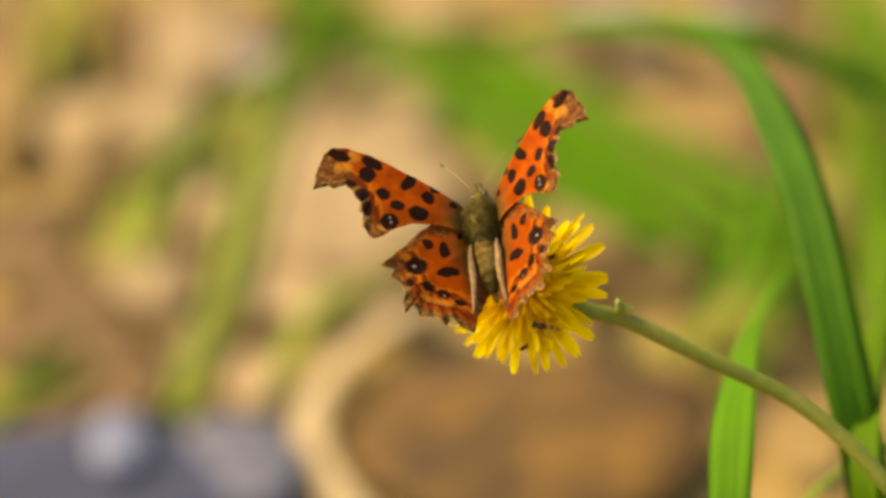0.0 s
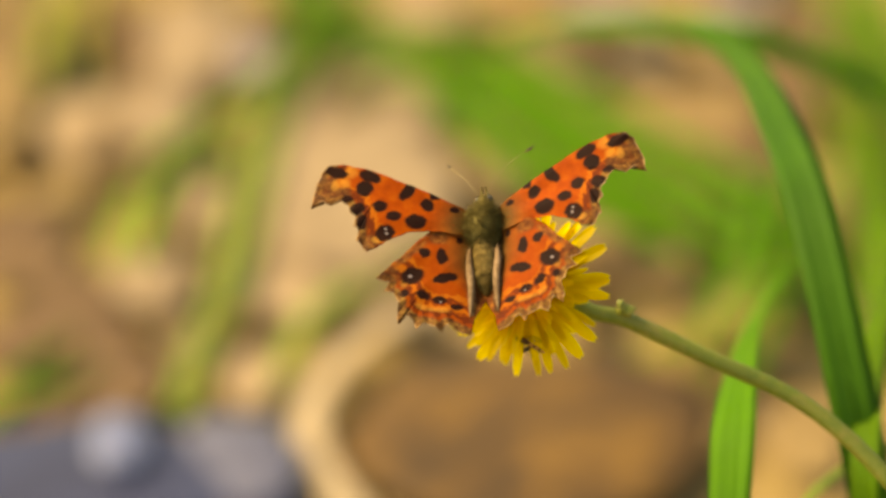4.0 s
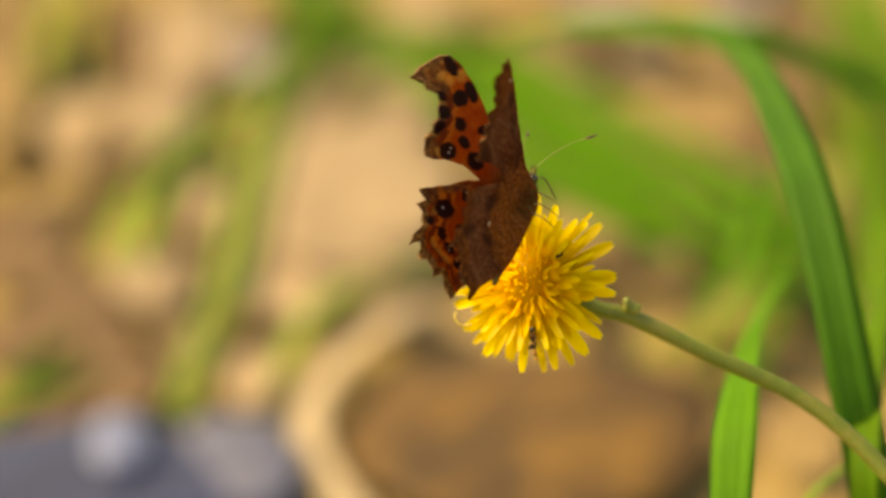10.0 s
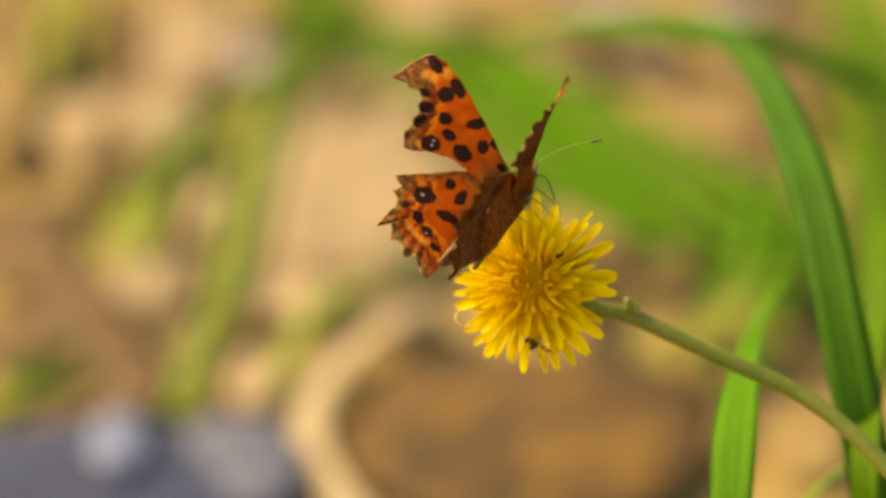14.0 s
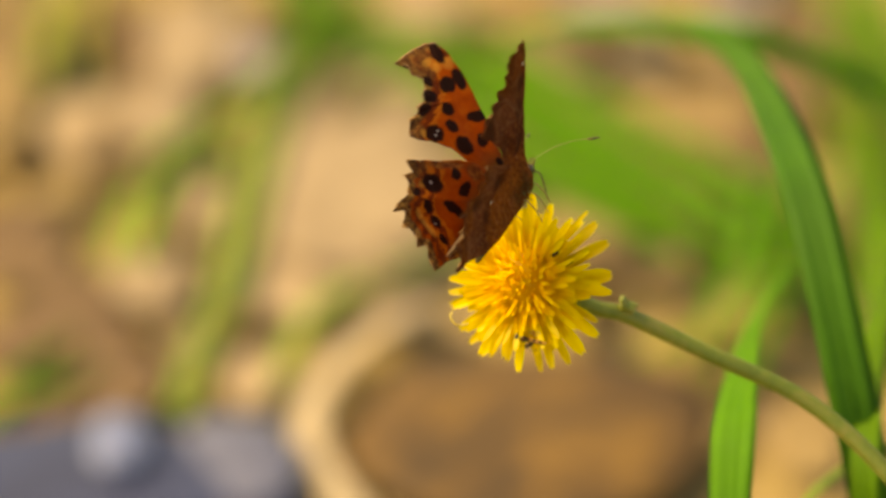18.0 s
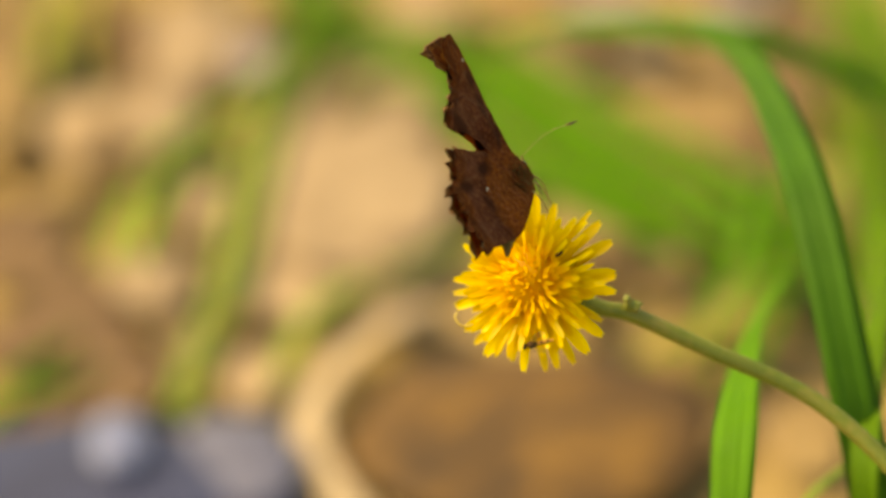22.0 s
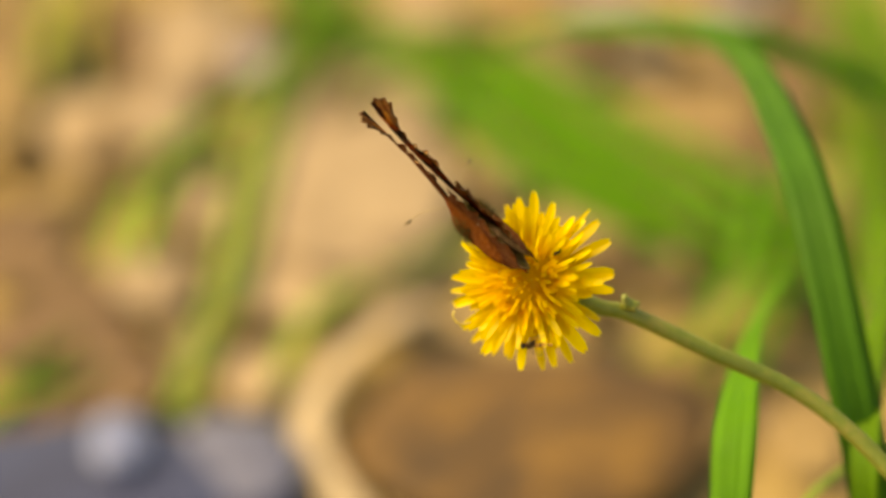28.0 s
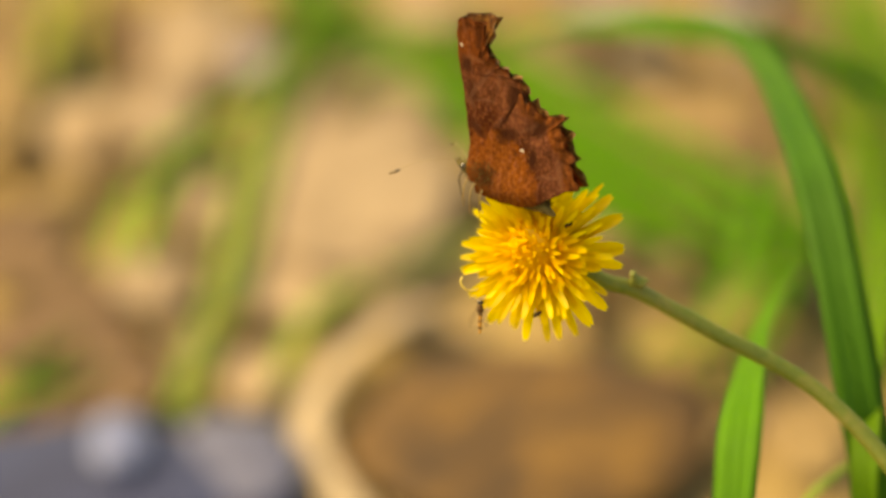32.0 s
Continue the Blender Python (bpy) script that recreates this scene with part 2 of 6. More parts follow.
def build_stones():
    kinds = {"pale": (STONE_PALE, "pale tan rounded stone on the soil"), "ochre": (STONE_OCHRE, "large ochre-brown boulder half sunk in the soil"),
             "grey": (STONE_GREY, "smooth blue-grey stone on the soil"), "white": (STONE_WHITE, "small bluish-white stone on a grey one"),
             "tan": (STONE_TAN, "smooth tan stone half sunk in the soil"), "mauve": (STONE_MAUVE, "dull mauve-grey stone on the soil"), "dark": (STONE_DARK, "small dark grey stone on the soil"),
             "mist": (STONE_MIST, "smooth mauve-grey stone against the blue-grey one"),
             "bright": (STONE_BRIGHT, "flat pale sandy stone on the soil"), "brown": (STONE_BROWN, "flat reddish-brown stone on the soil")}

    def lay(u, v, wide, high, kind):
        stone(u, v, wide, high, *kinds[kind], seed=abs(u * 3.3 + v), lift={"white": 0.05, "mist": 0.02}.get(kind, 0), tall={"ochre": 0.13, "grey": 0.31, "mist": 0.31, "white": 0.31}.get(kind, 0.10))

    # pale tan
    lay(-51.9, 17.8, 6.6, 5.5, "bright")
    lay(-37.2, 30.4, 6.6, 7.9, "pale")
    lay(-13.4, 8.8, 15.8, 12.4, "pale")
    lay(-15.3, -0.3, 7.5, 4.1, "pale")
    lay(-18.6, 21.2, 6.2, 4.1, "pale")
    lay(-7.4, 21.2, 7.5, 4.6, "pale")
    lay(-3.2, 35.6, 6.2, 3.7, "bright")
    lay(-35.8, 8.0, 3.5, 6.6, "bright")
    lay(-42.6, -4.1, 6.2, 5.0, "pale")
    lay(-42.6, 20.8, 6.2, 5.8, "pale")
    lay(32.2, -32.9, 5.1, 3.5, "pale")
    lay(-56.7, 9.6, 5.8, 3.7, "tan")
    lay(-60.5, 28.3, 5.8, 5.8, "brown")
    lay(-5.3, -9.9, 5.0, 2.9, "pale")
    # tan
    lay(19.3, 28.9, 4.8, 4.4, "bright")
    lay(38.2, 20.0, 8.7, 5.1, "tan")
    lay(52.1, 21.7, 4.3, 5.8, "brown")
    lay(56.0, 30.5, 6.0, 7.0, "brown")
    lay(35.8, -26.0, 6.2, 5.0, "tan")
    lay(53.2, -27.3, 6.2, 6.2, "tan")
    lay(22.9, 4.2, 7.5, 5.0, "tan")
    lay(-23.6, -5.3, 8.3, 5.0, "bright")
    lay(-28.1, -18.6, 4.6, 4.6, "bright")
    lay(-20.2, 0.1, 7.5, 5.0, "bright")
    lay(-11.1, 25.0, 6.2, 3.3, "bright")
    lay(-21.5, 15.8, 5.8, 7.5, "bright")
    lay(-7.8, -2.2, 7.9, 3.3, "bright")
    lay(59.4, 6.7, 4.6, 5.0, "tan")
    # brown
    lay(44.6, 14.0, 4.3, 3.5, "brown")
    lay(37.0, 3.6, 4.2, 3.2, "brown")
    lay(-56.3, -10.9, 10.0, 3.7, "brown")
    lay(-60.9, -2.2, 7.9, 3.5, "brown")
    lay(-53.4, -6.1, 7.1, 3.3, "brown")
    lay(-48.9, -13.2, 5.8, 3.5, "brown")
    lay(-63.8, -14.0, 5.0, 3.3, "brown")
    lay(-48.4, -19.2, 8.3, 5.0, "brown")
    lay(-60.1, -24.4, 7.5, 2.2, "brown")
    lay(-45.5, 31.6, 3.0, 5.8, "brown")
    lay(-62.5, 2.2, 6.6, 5.0, "brown")
    lay(-64.2, 20.8, 3.7, 7.5, "tan")
    # mauve-grey
    lay(-29.2, 29.8, 4.6, 5.1, "mauve")
    lay(24.6, 36.1, 7.1, 2.5, "mauve")
    lay(42.8, 36.3, 5.8, 2.2, "mauve")
    lay(-31.7, -27.5, 5.3, 3.0, "mauve")
    # dark
    lay(30.4, 27.8, 4.8, 2.8, "dark")
    # ochre boulder
    lay(12.5, -27.7, 26.5, 14.1, "ochre")
    # blue-grey
    lay(-52.6, -36.4, 33.2, 10.8, "grey")
    lay(-30.6, -31.6, 10.0, 7.0, "mist")
    # bluish-white
    lay(-47.8, -28.5, 4.3, 4.6, "white")


def scatter_surroundings():
    """Tufts, pebbles and dead leaves that go on all round, out of the line of sight."""
    rng = random.Random(8)

    def spot():
        while True:
            r, a = 4.5 * rng.random() ** 1.3, rng.uniform(0, 2 * math.pi)
            x, y = r * math.cos(a), 0.4 + r * math.sin(a)
            if not (-0.36 < x < 0.16 and -0.15 < y < 0.9):
                return x, y
    bm = bmesh.new()
    for _ in range(1500):
        x, y = spot()
        for _ in range(9):
            a, h = rng.uniform(0, 6.28), rng.uniform(0.03, 0.10)
            d = Vector((math.cos(a), math.sin(a), 0))
            w = Vector((-d.y, d.x, 0)) * 0.0022
            p = Vector((x + rng.uniform(-0.02, 0.02), y + rng.uniform(-0.02, 0.02), -0.008))
            mid, tip = p + d * h * 0.25 + Vector((0, 0, h * 0.7)), p + d * h * 0.8 + Vector((0, 0, h))
            q = [bm.verts.new(v) for v in (p - w, p + w, mid + w * 0.8, mid - w * 0.8, tip)]
            bm.faces.new(q[:4])
            bm.faces.new((q[3], q[2], q[4]))
    thing("grass_tufts", bm, GRASS_OLIVE, "short green grass tufts scattered over the dry soil", "grass", kind="stuff")
    for name, material, count, least, most, label in (("pebbles", STONE_TAN, 1500, 0.004, 0.02, "tan pebbles strewn over the dry soil"), ("pale_pebbles", STONE_PALE, 800, 0.005, 0.025, "pale pebbles strewn over the dry soil")):
        verts, faces = [], []
        for _ in range(count):
            x, y = spot()
            r, o, k = rng.uniform(least, most), len(verts), rng.uniform(0, 3)
            for z, s in ((-0.3, 1.0), (0.25, 0.95), (0.55, 0.5)):
                verts += [(x + r * s * math.cos(j + k) * (1 + 0.2 * math.sin(j * k)), y + r * s * math.sin(j + k), r * z - 0.004) for j in (i * math.pi / 3 for i in range(6))]
            for ring in (0, 6):
                faces += [(o + ring + j, o + ring + (j + 1) % 6, o + ring + 6 + (j + 1) % 6, o + ring + 6 + j) for j in range(6)]
            faces.append(tuple(o + 12 + j for j in range(6)))
        me = bpy.data.meshes.new(name)
        me.from_pydata(verts, [], faces)
        me.materials.append(material)
        tagged(new(name, me), label, "pebbles", kind="stuff")
    verts, faces = [], []
    for _ in range(2500):
        x, y = spot()
        a, l, w, o = rng.uniform(0, 6.28), rng.uniform(0.01, 0.028), rng.uniform(0.004, 0.010), len(verts)
        for s, t, z in ((-1, 0, 0.0), (0, -1, 0.004), (1, 0, 0.002), (0, 1, 0.003), (0, 0, 0.0005)):
            px, py = s * l, t * w
            verts.append((x + px * math.cos(a) - py * math.sin(a), y + px * math.sin(a) + py * math.cos(a), z + 0.001))
        faces += [(o, o + 1, o + 4), (o + 1, o + 2, o + 4), (o + 2, o + 3, o + 4), (o + 3, o, o + 4)]
    me = bpy.data.meshes.new("leaf_litter")
    me.from_pydata(verts, [], faces)
    me.materials.append(LITTER)
    tagged(new("leaf_litter", me), "brown withered leaf litter strewn over the soil", "leaf litter", kind="stuff")


# ---- grass ----
def grass(rows, width, material, label, facing=None, name="grass_blade", fold=0.25, twist=0.0, tip=0.35, base=0.75, rib=False):
    """A blade through points u, v, k: k is the share of the way to the ground."""
    pts = [low(u, v, k) for u, v, k in rows]
    root = pts[0]
    bm = strap([p - root for p in pts], width * MM, facing or (BACK * 0.8 + SUN_AIM * 1.35), fold=fold, twist=twist, tip=tip, base=base)
    ob = thing(name, bm, material, label, "grass blade", "grass blades")
    ob.location = root
    if rib:
        bm = bmesh.new()
        tube(bm, [p - root - BACK * 0.00005 for p in pts], lambda s: 0.00035 * (1 - 0.8 * s), 6, 40)
        part("midrib", bm, material, ob, "raised midrib")
    return ob


def clump(width, material, label, *rows):
    """A few strands side by side along one line of points u, v, k."""
    rng = random.Random(int(rows[0][0] * 10 + rows[0][1] * 7))
    strands = max(1, round(width / 4))
    n = len(rows) - 1
    for i in range(strands):
        off = (i - (strands - 1) / 2) * width / strands
        lean = rng.uniform(-0.5, 0.5) * width
        moved = []
        for j, (u, v, k) in enumerate(rows):
            a, c = rows[max(j - 1, 0)], rows[min(j + 1, n)]
            d = Vector((a[1] - c[1], c[0] - a[0])).normalized()
            slip = off + lean * (j / n - 0.5) * 0.6 + rng.uniform(-0.6, 0.6)
            moved.append((u + d.x * slip, v + d.y * slip, 1 - (1 - k) * 0.42 - rng.uniform(0, 0.006) * (j > 0)))
        grass(moved, width / strands * rng.uniform(0.95, 1.35), material, label, twist=rng.uniform(-0.5, 0.5), rib=True)


def build_far_grass():
    deep, pale, olive = "broad deep green grass blade arching over the litter", "yellow-green grass blade rising from the litter", "short olive grass blade near the soil"
    straw = "dry straw-coloured grass blade lying over the litter"
    clump(12.4, GRASS_LIT, deep, (57.7, -9.9, 1.0), (51.1, -0.7, 0.96), (42.0, 6.3, 0.93), (30.4, 12.9, 0.95), (17.9, 19.6, 0.955), (8.8, 25.4, 0.955), (2.2, 28.7, 0.955), (-2.8, 30.6, 0.95))
    clump(7.0, GRASS_LIT, deep, (42.0, -2.4, 1.0), (28.7, 8.0, 0.975), (16.3, 16.7, 0.975), (7.1, 24.1, 0.975), (-1.2, 28.5, 0.975), (-9.0, 30.4, 0.975), (-16.5, 34.1, 0.975), (-25.2, 41.6, 0.975))
    clump(7.0, GRASS_SUNNY, deep, (-47.1, -2.4, 1.0), (-46.6, 1.7, 0.965), (-44.8, 6.7, 0.965), (-41.4, 11.3, 0.965), (-36.0, 15.2, 0.965), (-29.4, 19.0, 0.965), (-23.1, 24.1, 0.965), (-18.9, 31.6, 0.965), (-15.3, 42.4, 0.965))
    clump(9.1, GRASS_LIT, deep, (-18.4, 27.0, 1.0), (-18.6, 30.0, 0.98), (-19.0, 33.3, 0.98), (-21.5, 40.7, 0.98), (-24.4, 51.5, 0.98))
    clump(6.0, GRASS_LIT, deep, (-25.4, 20.0, 1.0), (-22.3, 25.8, 0.98), (-18.2, 31.6, 0.98), (-11.9, 39.1, 0.98), (-3.6, 48.2, 0.98))
    clump(6.6, GRASS_PALE, pale, (-38.7, -24.4, 1.0), (-35.0, -14.4, 0.965), (-31.5, -4.9, 0.965), (-29.0, 5.1, 0.965), (-26.7, 15.8, 0.965), (-23.6, 24.1, 0.965), (-18.6, 33.3, 0.965))
    clump(4.3, GRASS_SUNNY, deep, (-38.7, -23.6, 1.0), (-37.2, -18.2, 0.98), (-35.0, -12.4, 0.975), (-32.5, -6.1, 0.975), (-30.6, 0.1, 0.975))
    clump(9.1, GRASS_LIT, deep, (40.3, -1.6, 1.0), (27.0, 6.7, 0.97), (15.4, 12.9, 0.96), (7.1, 18.7, 0.95), (1.3, 24.1, 0.95), (-2.8, 28.3, 0.95))
    clump(7.9, GRASS_DEEP, deep, (68.5, -14.8, 1.0), (65.2, -1.6, 0.97), (62.7, 9.2, 0.96), (60.2, 18.3, 0.95), (57.7, 27.5, 0.95))
    clump(7.5, GRASS_SAGE, olive, (-18.2, 21.2, 1.0), (-12.8, 24.8, 0.985), (-7.0, 26.0, 0.98), (-1.2, 24.1, 0.98))
    clump(5.4, GRASS_PALE, olive, (-27.3, -22.3, 1.0), (-23.6, -16.5, 0.985), (-19.7, -9.9, 0.985), (-12.3, -5.3, 0.985), (0.0, -0.3, 0.985), (9.6, 2.6, 0.985))
    clump(12.4, GRASS_FRESH, deep, (42.0, -19.8, 1.0), (45.3, -9.9, 0.93), (48.2, -1.6, 0.9), (49.9, 7.5, 0.9), (50.7, 14.2, 0.9))
    clump(5.0, GRASS_OLIVE, olive, (27.9, -16.5, 1.0), (33.7, -14.0, 0.96), (40.3, -12.4, 0.93), (47.8, -8.2, 0.92), (55.2, -3.2, 0.92))
    clump(6.2, GRASS_DEEP, deep, (67.7, 9.2, 1.0), (63.1, 20.8, 0.95), (59.4, 31.6, 0.93), (56.9, 39.9, 0.93), (53.6, 49.9, 0.93))
    clump(5.8, GRASS_DEEP, deep, (69.3, 20.0, 1.0), (66.0, 28.3, 0.95), (63.5, 35.8, 0.93), (61.9, 44.0, 0.93))
    clump(3.3, GRASS_OLIVE, olive, (68.5, 7.5, 1.0), (61.9, 13.4, 0.96), (56.9, 19.2, 0.94), (54.4, 26.6, 0.94))
    clump(5.0, GRASS_OLIVE, olive, (-60.1, 22.5, 1.0), (-58.8, 29.1, 0.96), (-57.2, 35.8, 0.94), (-55.5, 44.9, 0.94))
    clump(3.7, GRASS_OLIVE, olive, (-51.3, 25.8, 1.0), (-52.4, 31.6, 0.96), (-52.8, 39.1, 0.94), (-53.0, 46.5, 0.94))
    clump(3.3, STRAW_BROWN, straw, (-42.6, 20.0, 1.0), (-46.6, 29.1, 0.98), (-49.3, 36.6, 0.96), (-50.9, 44.9, 0.95))
    clump(7.9, GRASS_FRESH, deep, (-75.0, -29.0, 1.0), (-66.7, -23.6, 0.985), (-60.9, -19.8, 0.98), (-55.9, -16.9, 0.975), (-51.8, -13.6, 0.975))
    clump(5.8, GRASS_DEEP, deep, (64.4, -38.1, 0.66), (64.4, -21.5, 0.17), (64.0, -3.2, 0.03), (65.6, 15.8, 0.03))


def scatter_stalks():
    """Dry stalks and leaf strips that lie criss-cross over the litter, most of them leaning the same way."""
    rng = random.Random(14)
    for i in range(36):
        u, v = rng.uniform(-66, 66), rng.uniform(-8, 38) if i % 3 else rng.uniform(-30, 38)
        if v < -12 and -62 < u < 26:
            continue
        a, half = radians(rng.gauss(58, 24)), rng.uniform(4, 10)
        du, dv = math.cos(a) * half, math.sin(a) * half
        k, bow = rng.uniform(0.985, 0.993), rng.uniform(-1.5, 1.5)
        grass(((u - du, v - dv, 1.0), (u + bow, v - bow * 0.5, k), (u + du, v + dv, k - 0.005)), rng.uniform(1.0, 2.2), STRAW if rng.random() < 0.85 else STRAW_BROWN,
              "dry straw-coloured stalk lying across the litter", name="dry_stalk", fold=0.15, tip=0.5)


def build_near_grass():
    tall = grass(((64.5, -56.3, 0.2), (63.1, -38.1, 0.16), (59.2, -17.3, 0.13), (53.8, 6.7, 0.14), (48.9, 19.2, 0.18), (45.5, 25.8, 0.23), (41.6, 29.9, 0.29), (36.2, 32.3, 0.34), (29.5, 33.3, 0.4), (22.9, 33.6, 0.45)),
                 8.4, GRASS_TALL, "tall folded green grass blade that bends over at its tip", facing=BACK, name="tall_grass_blade", fold=0.28, tip=0.8, rib=True)
    short = grass(((41.5, -56.3, 0.08), (42.6, -36.4, 0.09), (43.8, -20.7, 0.12), (46.5, -9.9, 0.24), (52.8, 0.1, 0.42)),
                  7.8, GRASS_FRESH, "upright bright green grass blade beside the stem", facing=BACK * 0.7 + SUN_AIM * 0.8, name="short_grass_blade", fold=0.3, tip=0.6, rib=True)
    grass(((63.1, -51.3, 0.16), (62.3, -36.4, 0.13), (62.7, -23.1, 0.14), (64.4, -9.9, 0.18), (68.5, 3.4, 0.25)),
          5.5, GRASS_DEEP, "deep green grass blade behind the tall one", fold=0.3, rib=True)
    grass(((76.0, -26.5, 0.15), (64.4, -29.8, 0.15), (58.6, -32.7, 0.15), (52.8, -38.1, 0.16), (49.4, -46.4, 0.18)),
          2.6, GRASS_PALE, "narrow yellow-green grass blade crossing the others", fold=0.3, rib=True)
    grass(((99.2, -2.4, 1.0), (83.5, 11.7, 0.7), (71.0, 19.2, 0.6), (64.4, 22.9, 0.56), (53.6, 27.9, 0.52), (45.3, 30.6, 0.5), (37.0, 32.3, 0.5), (26.2, 32.9, 0.52), (14.6, 32.3, 0.55), (6.3, 30.4, 0.58)),
          5.4, GRASS_FRESH, "long green grass blade arching sideways behind the tall one", facing=BACK * 0.8 + SUN_AIM * 0.7, fold=0.2, rib=True)
    grass(((-9.6, -43.1, 1.0), (-16.8, -34.3, 0.992), (-19.7, -26.9, 0.988), (-17.5, -20.2, 0.986), (-12.3, -14.4, 0.985), (-5.5, -10.0, 0.984), (1.3, -6.9, 0.984)),
          9.2, STRAW_PALE, "broad dry straw-coloured leaf curving round the boulder", fold=0.2, rib=True)
    return tall, short


# ---- dandelion ----
def yellow(name, tip, heart, thin=0.3):
    m, t, p = nodes(name)
    c = t.nodes.new("ShaderNodeTexCoord")
    sep = t.nodes.new("ShaderNodeSeparateXYZ")
    t.links.new(c.outputs["Object"], sep.inputs[0])
    along = sums(t, "MULTIPLY", sep.outputs["Y"], 1 / 0.012)
    base = ramp(t, along, [(0.0, heart), (0.55, tip)])
    grain = noise_of(t, 900, 4)
    info = t.nodes.new("ShaderNodeObjectInfo")
    h = t.nodes.new("ShaderNodeHueSaturation")
    t.links.new(sums(t, "ADD", 0.82, sums(t, "MULTIPLY", info.outputs["Random"], 0.3)), h.inputs["Value"])
    t.links.new(sums(t, "ADD", 0.494, sums(t, "MULTIPLY", info.outputs["Random"], 0.012)), h.inputs["Hue"])
    t.links.new(base, h.inputs["Color"])
    colour = mixed(t, sums(t, "MULTIPLY", grain, 0.35), h.outputs[0], (0.92, 0.70, 0.04))
    stretch = t.nodes.new("ShaderNodeMapping")
    stretch.inputs["Scale"].default_value = (1, 0.06, 1)
    t.links.new(c.outputs["Object"], stretch.inputs["Vector"])
    rib = noise_of(t, 2600, 2, 0.5, stretch.outputs[0])
    finish(t, p, colour, 0.55, rib, 0.00025, thin, colour)
    return m


PETAL = yellow("petal_yellow", (0.88, 0.73, 0.055), (0.93, 0.66, 0.045), 0.65)
PETAL_HEART = yellow("petal_heart", (0.95, 0.76, 0.055), (0.93, 0.63, 0.05), 0.75)
ANTHER = speckled("pale_floret", (0.50, 0.34, 0.06), (0.62, 0.45, 0.10), (0.72, 0.55, 0.16), 900, 0.6, 0.0001)
# shade of the petal gaps, put into a dark brown colour
GAP_SHADE = speckled("gap_shade_brown", (0.02, 0.012, 0.006), (0.05, 0.028, 0.012), (0.1, 0.055, 0.02), 900, 0.7, 0.0001)


def petal_mesh(long, wide, curve, cup, teeth, seed, material):
    """A strap petal that starts narrow, widens, and ends in five blunt teeth; long and wide in millimetres."""
    rng = random.Random(seed)
    bm = bmesh.new()
    n, rows = 10, []
    lean = rng.uniform(-0.06, 0.06)
    for i in range(n + 1):
        s = i / n
        w = wide * (0.30 + 0.70 * math.sin(min(1, s * 1.35) * math.pi / 2)) * 0.5
        row = []
        for j in range(-2, 3):
            x = j / 2 * w * (0.6 if s > 0.97 else 0.9 if s > 0.85 else 1)
            y = long * s + (teeth * (0.5 if j % 2 else -0.5) if i == n else 0)
            z = curve * long * s * s + cup * w * (j / 2) ** 2 * (1 - 0.5 * s) + 0.05 * wide * math.sin(9 * s + seed)
            row.append(bm.verts.new(((x + lean * y * s) * MM, y * MM, z * MM)))
        rows.append(row)
    under = [[bm.verts.new(v.co - Vector((0, 0, 0.00010))) for v in row] for row in rows]
    for a, b, c, d in zip(rows, rows[1:], under, under[1:]):
        for j in range(4):
            bm.faces.new((a[j], a[j + 1], b[j + 1], b[j]))
            bm.faces.new((d[j], d[j + 1], c[j + 1], c[j]))
    return mesh_of("petal", bm, material)


def frame_of(axis, hint):
    z = Vector(axis).normalized()
    x = Vector(hint).cross(z).normalized()
    return Matrix((x, z.cross(x), z)).transposed()


FACE = AXES @ Vector((-0.38, 0.06, 0.92)).normalized()
DISC = sight(12.3, -5.5, 3)


